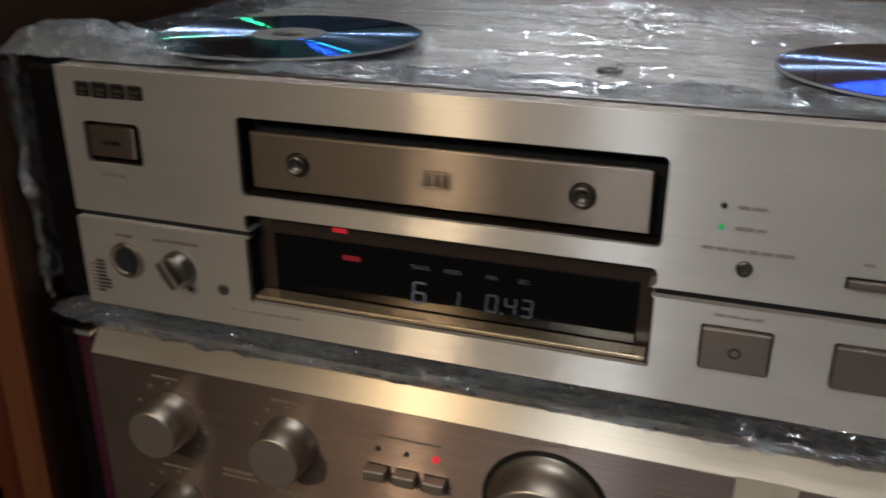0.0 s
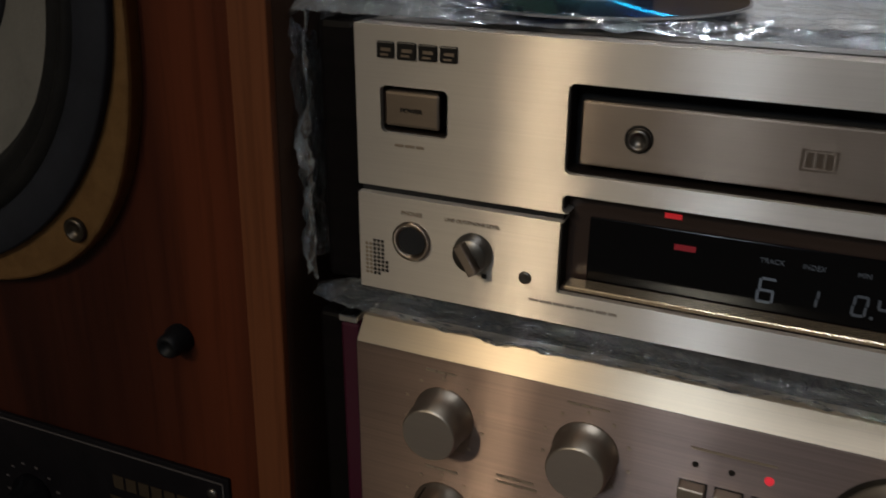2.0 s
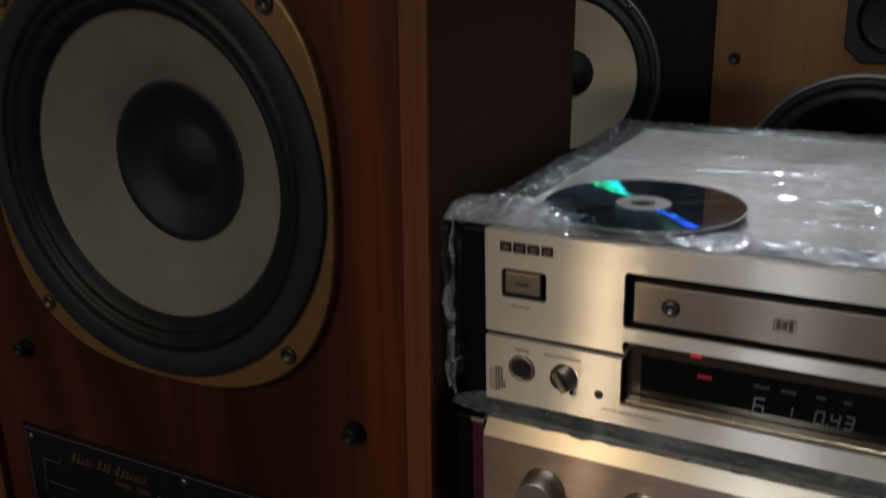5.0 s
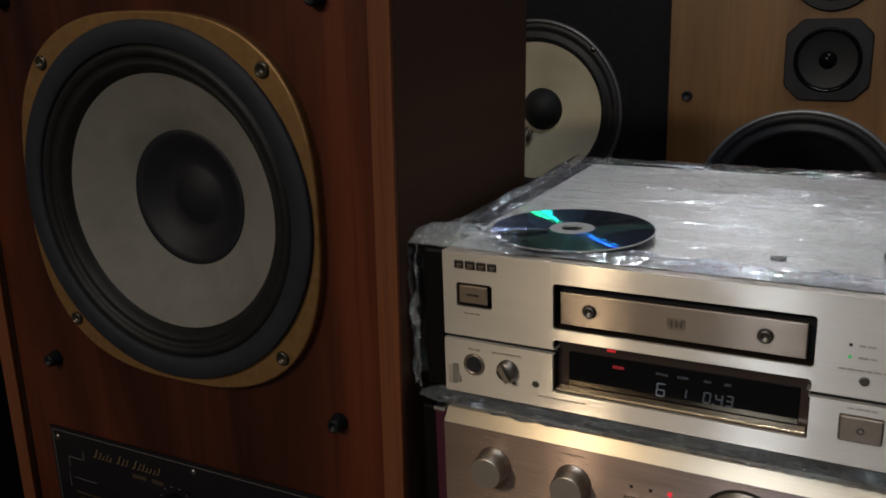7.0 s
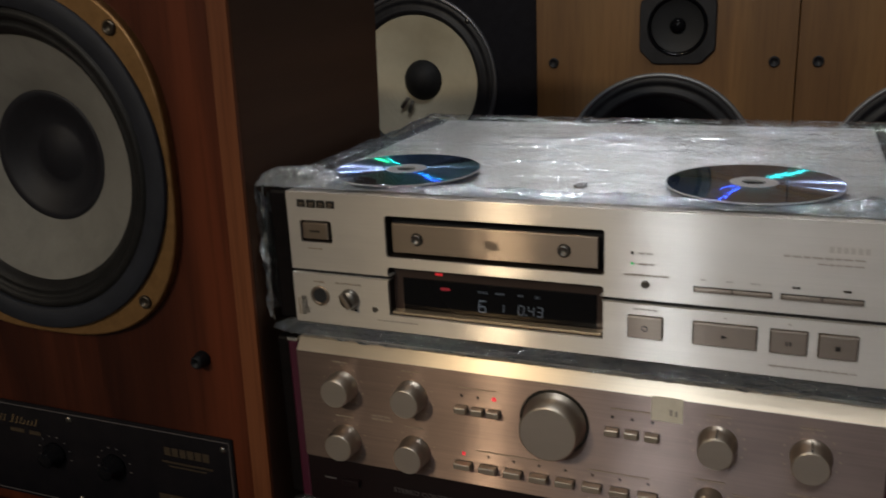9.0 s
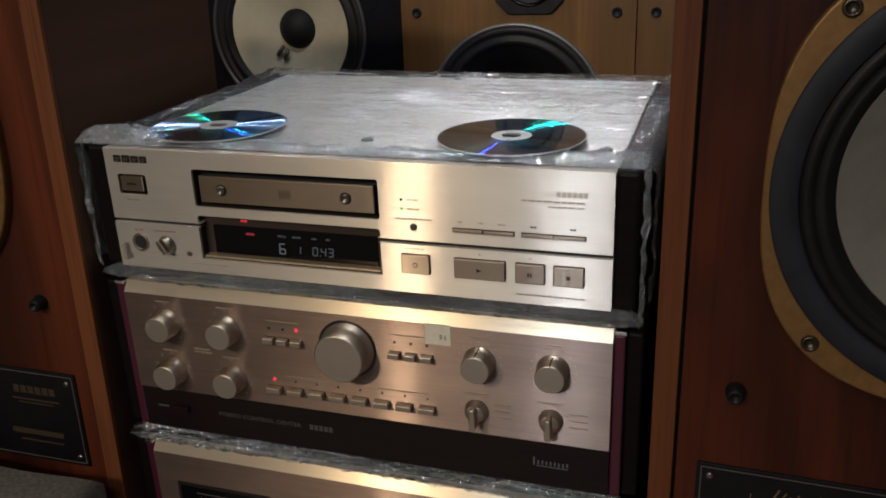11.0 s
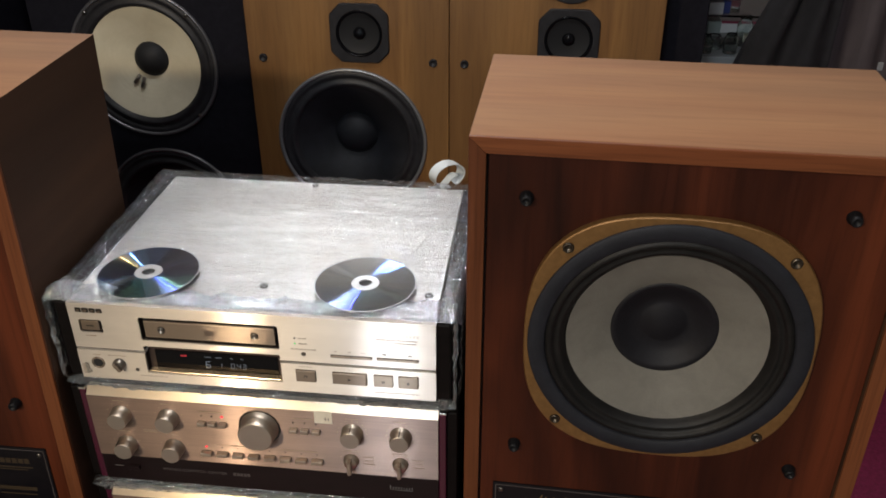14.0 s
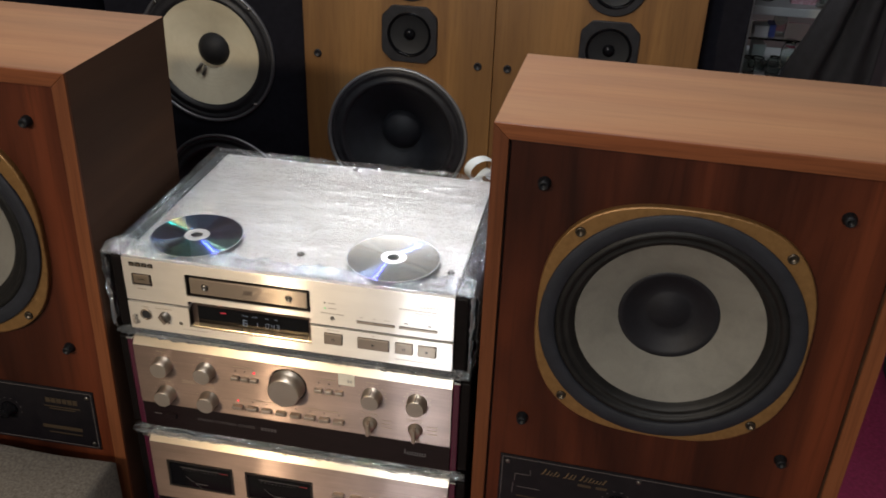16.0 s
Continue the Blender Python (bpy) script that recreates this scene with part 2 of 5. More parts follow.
def wood(name, colours, along, rough=(0.45, 0.65), fine=1.0, streak=22, pore=0.78):
    """Veneer with long figure along one axis, pores and slow colour drift."""
    m = material(name, colours[1], 0.4)
    b = m.node_tree.nodes["Principled BSDF"]
    scale = [streak] * 3
    scale["xyz".index(along)] = 1.3
    v = coords(m, scale)
    n = node(m, "ShaderNodeTexNoise", Scale=1.0, Detail=6, Roughness=0.52, Distortion=0.9)
    link(m, v, n.inputs["Vector"])
    base = ramp(m, n.outputs["Fac"], [(0.3, colours[0]), (0.5, colours[1]), (0.7, colours[2])])
    s2 = [260 * fine] * 3
    s2["xyz".index(along)] = 9
    p = node(m, "ShaderNodeTexNoise", Scale=1.0, Detail=3, Roughness=0.6)
    link(m, coords(m, s2), p.inputs["Vector"])
    pores = ramp(m, p.outputs["Fac"], [(0.36, (pore + 0.02, pore, pore - 0.02)), (0.52, (1, 1, 1))])
    s3 = [5.0] * 3
    s3["xyz".index(along)] = 0.8
    d = node(m, "ShaderNodeTexNoise", Scale=1.0, Detail=2)
    link(m, coords(m, s3), d.inputs["Vector"])
    drift = ramp(m, d.outputs["Fac"], [(0.3, (0.60, 0.55, 0.54)), (0.5, (0.92, 0.92, 0.94)), (0.68, (1.16, 1.08, 1.0))])
    for factor in (pores, drift):
        mx = node(m, "ShaderNodeMix")
        mx.data_type, mx.blend_type = "RGBA", "MULTIPLY"
        mx.inputs[0].default_value = 1.0
        link(m, base, mx.inputs[6])
        link(m, factor, mx.inputs[7])
        base = mx.outputs[2]
    link(m, base, b.inputs["Base Color"])
    mr = node(m, "ShaderNodeMapRange")
    mr.inputs["To Min"].default_value, mr.inputs["To Max"].default_value = rough
    link(m, p.outputs["Fac"], mr.inputs["Value"])
    link(m, mr.outputs["Result"], b.inputs["Roughness"])
    bp = node(m, "ShaderNodeBump", Strength=0.12, Distance=0.0006)
    link(m, p.outputs["Fac"], bp.inputs["Height"])
    link(m, bp.outputs["Normal"], b.inputs["Normal"])
    return m


# One teak veneer in two tones; the sides' shade is put into TEAK_Z's colour.
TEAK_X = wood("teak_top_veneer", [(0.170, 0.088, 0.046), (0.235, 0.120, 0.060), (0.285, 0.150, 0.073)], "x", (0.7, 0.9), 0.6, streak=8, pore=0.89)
TEAK_Z = wood("teak_shaded_side_veneer", [(0.070, 0.037, 0.022), (0.078, 0.041, 0.024), (0.085, 0.045, 0.027)], "y", (0.7, 0.9), pore=0.93)
EDGE_X = wood("teak_edge_across", [(0.100, 0.031, 0.0115), (0.138, 0.045, 0.0165), (0.165, 0.058, 0.022)], "x", streak=60)
EDGE_Z = wood("teak_edge_upright", [(0.100, 0.031, 0.0115), (0.138, 0.045, 0.0165), (0.165, 0.058, 0.022)], "z", streak=60)
BAFFLE = wood("dark_walnut_baffle", [(0.010, 0.0021, 0.0009), (0.050, 0.0112, 0.0043), (0.104, 0.0245, 0.0088)], "z", (0.4, 0.55), streak=9)
OAK = wood("honey_oak_veneer", [(0.15, 0.071, 0.020), (0.205, 0.101, 0.029), (0.25, 0.13, 0.041)], "z", (0.4, 0.55), 0.7, streak=14, pore=0.84)


for veneer in (TEAK_X, TEAK_Z, EDGE_X, EDGE_Z, BAFFLE):
    veneer.node_tree.nodes["Principled BSDF"].inputs["Specular IOR Level"].default_value = 0.2


def glow(name, colour, strength):
    m = material(name, (0.02, 0.02, 0.02), 0.4)
    b = m.node_tree.nodes["Principled BSDF"]
    b.inputs["Emission Color"].default_value, b.inputs["Emission Strength"].default_value = (*colour, 1), strength
    return m


RED_LED = glow("red_lamp", (1.0, 0.03, 0.05), 1.6)
RED_DIM = glow("dim_red_display_bar", (1.0, 0.03, 0.06), 0.32)
RED_BAR = glow("red_display_bar", (1.0, 0.03, 0.04), 0.9)
GREEN_LED = glow("green_lamp", (0.05, 1.0, 0.25), 0.6)
DIGIT = glow("white_display_segment", (0.75, 0.85, 1.0), 0.16)
DIMDIGIT = glow("dim_display_segment", (0.75, 0.85, 1.0), 0.085)


def film_material(name, haze, rough, ior, least, crumple, cell=80, deep=0.006, streak=(9, 130, 70)):
    """Clear stretch film: mostly see-through, glossy where it turns, slightly milky."""
    m = bpy.data.materials.new(name)
    m.use_nodes = True
    t = m.node_tree
    t.nodes.remove(t.nodes["Principled BSDF"])
    clear = node(m, "ShaderNodeBsdfTransparent", Color=(0.97, 0.975, 0.98, 1))
    # Gloss tinted faintly blue: the cool of the mirrored lamps is put into the colour.
    gloss = node(m, "ShaderNodeBsdfGlossy", Color=(0.9, 0.95, 1, 1), Roughness=rough)
    milk = node(m, "ShaderNodeBsdfDiffuse", Color=(0.8, 0.82, 0.84, 1))
    n = node(m, "ShaderNodeTexNoise", Scale=1.0, Detail=6, Roughness=0.7, Distortion=1.2)
    link(m, coords(m, streak), n.inputs["Vector"])
    n2 = node(m, "ShaderNodeTexVoronoi", Scale=1.0)
    link(m, coords(m, (cell, cell, cell)), n2.inputs["Vector"])
    sm = node(m, "ShaderNodeMix", Factor=crumple)
    link(m, n.outputs["Fac"], sm.inputs[2])
    link(m, n2.outputs["Distance"], sm.inputs[3])
    bp = node(m, "ShaderNodeBump", Strength=1.0, Distance=deep)
    link(m, sm.outputs[0], bp.inputs["Height"])
    link(m, bp.outputs["Normal"], gloss.inputs["Normal"])
    fr = node(m, "ShaderNodeFresnel", IOR=ior)
    link(m, bp.outputs["Normal"], fr.inputs["Normal"])
    cap = node(m, "ShaderNodeMapRange")
    cap.inputs["To Min"].default_value, cap.inputs["To Max"].default_value = least, 0.8
    link(m, fr.outputs[0], cap.inputs["Value"])
    a, b = node(m, "ShaderNodeMixShader", Fac=haze), node(m, "ShaderNodeMixShader")
    link(m, clear.outputs[0], a.inputs[1])
    link(m, milk.outputs[0], a.inputs[2])
    link(m, cap.outputs["Result"], b.inputs["Fac"])
    link(m, a.outputs[0], b.inputs[1])
    link(m, gloss.outputs[0], b.inputs[2])
    link(m, b.outputs[0], t.nodes["Material Output"].inputs["Surface"])
    return m


FILM = film_material("stretch_film", 0.025, 0.025, 1.6, 0.17, 0.08, 80, 0.0042, (5, 190, 80))
FILM_THICK = film_material("gathered_stretch_film", 0.05, 0.05, 1.6, 0.15, 0.3, 120, 0.0006, (20, 120, 120))
FILM_EDGE = film_material("loose_stretch_film", 0.17, 0.05, 1.6, 0.2, 0.45, 170, 0.004, (60, 120, 90))
FILM_LOOSE = film_material("hanging_stretch_film", 0.20, 0.09, 1.8, 0.42, 0.6)
FILM_FOLD = film_material("folded_stretch_film", 0.09, 0.05, 1.5, 0.10, 0.35, 220, 0.0028, (25, 240, 120))


def disc_material():
    """A mirror with fine rings: three coloured lobes tilted outwards by different angles, as a grating spreads light."""
    m = bpy.data.materials.new("compact_disc_mirror")
    m.use_nodes = True
    t = m.node_tree
    t.nodes.remove(t.nodes["Principled BSDF"])
    tc = node(m, "ShaderNodeTexCoord")
    flat = node(m, "ShaderNodeVectorMath")
    flat.operation = "MULTIPLY"
    flat.inputs[1].default_value = (1, 1, 0)
    link(m, tc.outputs["Object"], flat.inputs[0])
    unit = node(m, "ShaderNodeVectorMath")
    unit.operation = "NORMALIZE"
    link(m, flat.outputs[0], unit.inputs[0])
    out = node(m, "ShaderNodeBsdfGlossy", Color=(0.46, 0.43, 0.39, 1), Roughness=0.03).outputs[0]
    lobes = ((0.52, (0.034, 0.050, 0.080), 0.16), (-0.52, (0.042, 0.052, 0.078), 0.16), (0.60, (0.004, 0.006, 0.11), 0.045), (-0.60, (0.012, 0.030, 0.085), 0.05), (0.70, (0.016, 0.034, 0.022), 0.11), (-0.70, (0.036, 0.026, 0.010), 0.11),
             (0.83, (0.001, 0.006, 0.075), 0.05), (0.92, (0.001, 0.028, 0.055), 0.05), (-0.83, (0.001, 0.042, 0.046), 0.05), (-0.92, (0.002, 0.072, 0.022), 0.05))
    for tilt, colour, spread in lobes:
        sc = node(m, "ShaderNodeVectorMath")
        sc.operation = "SCALE"
        sc.inputs["Scale"].default_value = tilt
        link(m, unit.outputs[0], sc.inputs[0])
        ad = node(m, "ShaderNodeVectorMath")
        ad.operation = "ADD"
        ad.inputs[1].default_value = (0, 0, 1)
        link(m, sc.outputs[0], ad.inputs[0])
        nn = node(m, "ShaderNodeVectorMath")
        nn.operation = "NORMALIZE"
        link(m, ad.outputs[0], nn.inputs[0])
        g = node(m, "ShaderNodeBsdfGlossy", Color=(*colour, 1), Roughness=spread)
        link(m, nn.outputs[0], g.inputs["Normal"])
        sh = node(m, "ShaderNodeAddShader")
        link(m, out, sh.inputs[0])
        link(m, g.outputs[0], sh.inputs[1])
        out = sh.outputs[0]
    link(m, out, t.nodes["Material Output"].inputs["Surface"])
    return m


DISC = disc_material()
HUB = material("clear_disc_hub", (0.58, 0.59, 0.60), 0.15, 0.3)


# ---- building helpers ----
def thing(name, place, label, category, rz=0.0, group="", kind=""):
    ob = new(name)
    ob.empty_display_size = 0.05
    ob.matrix_basis = pose(*place, 0, 0, rz)
    return tagged(ob, label, category, group, kind)


def part(name, bm, mat, parent=None, label="", at=None, smooth=False, bevel=0.0, seg=2):
    me = bpy.data.meshes.new(name)
    bmesh.ops.recalc_face_normals(bm, faces=bm.faces[:])
    bm.to_mesh(me)
    bm.free()
    me.materials.append(mat)
    if smooth:
        me.shade_smooth()
    ob = new(name, me)
    ob.parent = parent
    if at:
        ob.location = at
    if bevel:
        mod = ob.modifiers.new("bevel", "BEVEL")
        mod.width, mod.segments, mod.limit_method, mod.angle_limit = bevel, seg, "ANGLE", radians(35)
        mod.harden_normals = False
    if label:
        ob["label"] = label
    return ob


def box(bm, x0, x1, y0, y1, z0, z1):
    m = Matrix.LocRotScale(((x0 + x1) / 2, (y0 + y1) / 2, (z0 + z1) / 2), None, (x1 - x0, y1 - y0, z1 - z0))
    bmesh.ops.create_cube(bm, size=1.0, matrix=m)
    return bm


def boxes(*rows):
    bm = bmesh.new()
    for r in rows:
        box(bm, *r)
    return bm


def lathe(profile, cx=0.0, cy=0.0, cz=0.0, seg=64, axis="y", closed=False):
    """Turn a profile of (radius, depth) about an axis through the centre."""
    bm = bmesh.new()
    rings = []
    for r, d in profile:
        ring = []
        for k in range(seg if r > 1e-6 else 1):
            a = 2 * math.pi * k / seg
            u, v = r * math.cos(a), r * math.sin(a)
            ring.append(bm.verts.new((cx + u, cy + d, cz + v) if axis == "y" else (cx + u, cy + v, cz + d)))
        rings.append(ring)
    pairs = list(zip(rings, rings[1:]))
    if closed:
        pairs.append((rings[-1], rings[0]))
    for a, b in pairs:
        for k in range(seg):
            quad = [a[k % len(a)], a[(k + 1) % len(a)], b[(k + 1) % len(b)], b[k % len(b)]]
            quad = list(dict.fromkeys(quad))
            if len(quad) > 2:
                bm.faces.new(quad)
    return bm


def prism(points, y0, y1, bm=None):
    """A flat outline in x and z, given thickness along y."""
    bm = bm or bmesh.new()
    front = [bm.verts.new((x, y0, z)) for x, z in points]
    back = [bm.verts.new((x, y1, z)) for x, z in points]
    bm.faces.new(front)
    bm.faces.new(back[::-1])
    for k in range(len(points)):
        j = (k + 1) % len(points)
        bm.faces.new((front[k], front[j], back[j], back[k]))
    return bm


def holed(x0, x1, z0, z1, holes, y0, y1, r=0.0025):
    """A plate with rectangular holes right through it, whose corners are rounded."""
    bm = bmesh.new()
    xs = sorted({x0, x1, *(h[0] for h in holes), *(h[1] for h in holes)})
    zs = sorted({z0, z1, *(h[2] for h in holes), *(h[3] for h in holes)})
    grid = {}

    def vert(i, k, y):
        if (i, k, y) not in grid:
            grid[i, k, y] = bm.verts.new((xs[i], y, zs[k]))
        return grid[i, k, y]

    def solid(i, k):
        if not (0 <= i < len(xs) - 1 and 0 <= k < len(zs) - 1):
            return False
        cx, cz = (xs[i] + xs[i + 1]) / 2, (zs[k] + zs[k + 1]) / 2
        return not any(h[0] < cx < h[1] and h[2] < cz < h[3] for h in holes)

    for i in range(len(xs) - 1):
        for k in range(len(zs) - 1):
            if not solid(i, k):
                continue
            for y in (y0, y1):
                bm.faces.new([vert(i, k, y), vert(i + 1, k, y), vert(i + 1, k + 1, y), vert(i, k + 1, y)])
            for di, dk, (a, b) in ((-1, 0, ((0, 0), (0, 1))), (1, 0, ((1, 0), (1, 1))), (0, -1, ((0, 0), (1, 0))), (0, 1, ((0, 1), (1, 1)))):
                if not solid(i + di, k + dk):
                    bm.faces.new([vert(i + a[0], k + a[1], y0), vert(i + b[0], k + b[1], y0), vert(i + b[0], k + b[1], y1), vert(i + a[0], k + a[1], y1)])
    for h in holes:
        for sx, sz, cx, cz in ((1, 1, h[0], h[2]), (-1, 1, h[1], h[2]), (1, -1, h[0], h[3]), (-1, -1, h[1], h[3])):
            arc = [(cx, cz)] + [(cx + sx * r * (1 - math.sin(a)), cz + sz * r * (1 - math.cos(a))) for a in [k * math.pi / 12 for k in range(7)]]
            prism(arc, y0, y1, bm)
    bmesh.ops.remove_doubles(bm, verts=bm.verts[:], dist=1e-6)
    return bm


def pierced(x0, x1, z0, z1, cx, cz, r, y0, y1, seg=96, bm=None):
    """A board with one round hole right through it."""
    bm = bm or bmesh.new()
    corners = [math.atan2(z - cz, x - cx) % (2 * math.pi) for x in (x0, x1) for z in (z0, z1)]
    angles = sorted({*(2 * math.pi * k / seg for k in range(seg)), *corners})
    rings = {}
    for y in (y0, y1):
        inner, outer = [], []
        for a in angles:
            c, s = math.cos(a), math.sin(a)
            reach = min(((x1 if c > 0 else x0) - cx) / c if abs(c) > 1e-9 else 9, ((z1 if s > 0 else z0) - cz) / s if abs(s) > 1e-9 else 9)
            inner.append(bm.verts.new((cx + r * c, y, cz + r * s)))
            outer.append(bm.verts.new((cx + reach * c, y, cz + reach * s)))
        rings[y] = inner, outer
    n = len(angles)
    for k in range(n):
        j = (k + 1) % n
        for y in (y0, y1):
            i, o = rings[y]
            bm.faces.new((i[k], i[j], o[j], o[k]))
        for which in (0, 1):
            a, b = rings[y0][which], rings[y1][which]
            bm.faces.new((a[k], a[j], b[j], b[k]))
    return bm


def bars(rows, y, depth=0.0004):
    """Print: thin raised bars of (x, z, width, height)."""
    return boxes(*[(x - w / 2, x + w / 2, y - depth, y + 0.0002, z - h / 2, z + h / 2) for x, z, w, h in rows])


def printed(rows, y, mat, parent):
    """One part for each bar of print that cannot be read."""
    for row in rows:
        part("small_print", bars([row], y), mat, parent)


def wordlike(x0, x1, z, h, y, seed, mat, parent):
    """Unreadable print as a row of small bars, a word each."""
    rng, x = random.Random(seed), x0
    while x < x1 - 0.002:
        w = min(x1 - x, h * rng.uniform(2.2, 4.2))
        printed([(x + w / 2, z, w, h * rng.uniform(0.7, 0.9))], y, mat, parent)
        x += w + 0.6 * h


def lettering(name, text, size, mat, parent, at, width=None, shear=0.0):
    """Readable words in the built-in font, standing upright on a front."""
    cu = bpy.data.curves.new(name, "FONT")
    cu.body, cu.size, cu.align_x, cu.align_y, cu.extrude, cu.shear = text, size, "CENTER", "CENTER", 0.0002, shear
    ob = new(name, cu)
    ob.data.materials.append(mat)
    ob.parent = parent
    ob.matrix_basis = pose(*at, 90, 0, 0)
    if width:
        bpy.context.view_layer.update()
        ob.scale = (width / max(ob.dimensions.x, 1e-4), 1, 1)
    return ob


# ---- the room ----
tagged(part("floor", boxes((-3.2, 3.2, -0.45, 4.4, -0.1, 0.0)), MAGENTA), "worn magenta carpet under the loudspeakers", "floor", kind="structure")
# Unseen grey floor, added to keep magenta out of the metal's reflections.
tagged(part("floor", boxes((-3.2, 3.2, -4.0, -0.45, -0.1, -0.004)), NEUTRALFLOOR), "unseen grey floor added so the metal fronts mirror no magenta", "floor", kind="structure")
tagged(part("ceiling", boxes((-3.2, 3.2, -4.0, 4.4, 2.6, 2.7)), CEIL), "plain pale ceiling boards above the showroom", "ceiling", kind="structure")
for name, r in {"wall_north": (-3.3, 3.3, 4.4, 4.5, 0, 2.6), "wall_south": (-3.3, 3.3, -4.1, -4.0, 0, 2.6),
                "wall_west": (-3.3, -3.2, -4.0, 4.4, 0, 2.6), "wall_east": (3.2, 3.3, -4.0, 4.4, 0, 2.6)}.items():
    tagged(part(name, boxes(r), PLASTER), "plain grey painted showroom wall", "wall", kind="structure")


# ---- the two large monitor loudspeakers ----
def driver_outline(n=96, half=0.1522, power=2.7):
    """Gold chassis: a circle drawn out softly towards four bolts on the diagonals."""
    pts = []
    for k in range(n):
        a = 2 * math.pi * k / n
        r = half / (abs(math.cos(a)) ** power + abs(math.sin(a)) ** power) ** (1 / power)
        pts.append((r * math.cos(a), 1.014 * r * math.sin(a)))
    return pts


def monitor(name, place, rz, label, cx, drop, lean=0.0):
    """Origin at the base, in the middle of the front's bottom edge; the front looks along -y."""
    W, H, D, E = 0.4455, 0.690, 0.262, 0.0175
    sp = thing(name, place, label, "loudspeaker", rz, group="pair of monitor loudspeakers")
    sp.matrix_basis = pose(*place, 0, lean, rz)
    cab = part("cabinet", boxes((-W / 2 + E, W / 2 - E, 0.09, D, E, H - E)), MATT, sp, "dark inner box")
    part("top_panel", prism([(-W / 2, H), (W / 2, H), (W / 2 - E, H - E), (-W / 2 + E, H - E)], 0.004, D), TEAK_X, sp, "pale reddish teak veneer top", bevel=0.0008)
    part("bottom_panel", prism([(-W / 2 + E, E), (W / 2 - E, E), (W / 2, 0), (-W / 2, 0)], 0.004, D), TEAK_X, sp, bevel=0.0008)
    for s in (-1, 1):
        part("side_panel", prism([(s * W / 2, 0), (s * W / 2, H), (s * (W / 2 - E), H - E), (s * (W / 2 - E), E)], 0.004, D), TEAK_Z, sp, "dull brown veneered side, darkened with painted shade", bevel=0.0008)
        part("edge_strip", prism([(s * W / 2, 0), (s * W / 2, H), (s * (W / 2 - E), H - E), (s * (W / 2 - E), E)], -0.0005, 0.004), EDGE_Z, sp, "orange-brown solid teak lipping", bevel=0.0007)
    for zz, e in ((H, H - E), (0, E)):
        part("edge_strip", prism([(-W / 2, zz), (W / 2, zz), (W / 2 - E, e), (-W / 2 + E, e)], -0.0006, 0.004), EDGE_X, sp, "orange-brown solid teak lipping", bevel=0.0007)
    part("inner_board", pierced(-W / 2 + E, W / 2 - E, E, H - E, cx, H - 0.2285, 0.1435, 0.0125, 0.09), MATT, sp)
    part("baffle", pierced(-W / 2 + E + 0.002, W / 2 - E - 0.002, E + 0.002, H - E - 0.002, cx, H - 0.2285, 0.1435, 0.006, 0.0125), BAFFLE, sp, "dark red-brown walnut front board", bevel=0.0008)
    cz, yb = H - 0.2277, 0.006
    out = driver_outline()
    inner = [(0.1415 * math.cos(2 * math.pi * k / 96), 0.1415 * math.sin(2 * math.pi * k / 96)) for k in range(96)]
    bm = bmesh.new()
    layers = []
    for pts, y in ((out, yb), (out, yb - 0.0065), ([(x * 0.996, z * 0.996) for x, z in out], yb - 0.0079), ([(x * 0.989, z * 0.989) for x, z in out], yb - 0.0085), (inner, yb - 0.0085), (inner, yb + 0.0)):
        layers.append([bm.verts.new((cx + x, y, cz + z)) for x, z in pts])
    for a, b in zip(layers, layers[1:]):
        for k in range(96):
            j = (k + 1) % 96
            bm.faces.new((a[k], a[j], b[j], b[k]))
    drv = part("driver", bm, GOLDFRAME, sp, "gold painted cast driver chassis", smooth=False)
    part("gasket", lathe([(0.1478, yb - 0.0083), (0.1480, yb - 0.0118), (0.1468, yb - 0.0128), (0.131, yb - 0.0128), (0.1295, yb - 0.011), (0.129, yb + 0.002)], cx, 0, cz, 96), GASKET, drv, "dark blue-grey gasket ring", smooth=True)
    part("surround", lathe([(0.1297, yb - 0.009), (0.1272, yb - 0.0115), (0.1237, yb - 0.0125), (0.1207, yb - 0.0095), (0.1186, yb - 0.006), (0.1156, yb - 0.0085), (0.1126, yb - 0.0075), (0.1095, yb - 0.002), (0.1065, yb + 0.001)], cx, 0, cz, 96), DOPED, drv, "glossy black doped cloth surround", smooth=True)
    part("cone", lathe([(0.1081, yb + 0.0), (0.1055, yb + 0.0015), (0.0858, yb + 0.0105), (0.0687, yb + 0.0190), (0.0565, yb + 0.0270)], cx, 0, cz, 96), CONE, drv, "grey felted paper cone", smooth=True)
    part("dust_cap", lathe([(0.0582, yb + 0.0258), (0.0570, yb + 0.0245), (0.0512, yb + 0.0275), (0.0394, yb + 0.0345), (0.0276, yb + 0.0395), (0.0236, yb + 0.0385), (0.0128, yb + 0.0340), (0, yb + 0.0330)], cx, 0, cz, 64), CAPBLACK, drv, "black mesh dust cap with a domed middle", smooth=True)
    for sx in (-1, 1):
        for sz in (-1, 1):
            x, z = cx + sx * 0.1117, cz + sz * 0.1128
            bolt = part("bolt", lathe([(0.0060, yb - 0.0086), (0.0058, yb - 0.0105), (0.0048, yb - 0.0112), (0.0038, yb - 0.0110), (0.0034, yb - 0.0088), (0, yb - 0.0088)], x, 0, z, 20), BOLT, drv, "dull socket-head bolt", smooth=True)
            px, pz = cx + sx * 0.1568, cz + sz * 0.1628
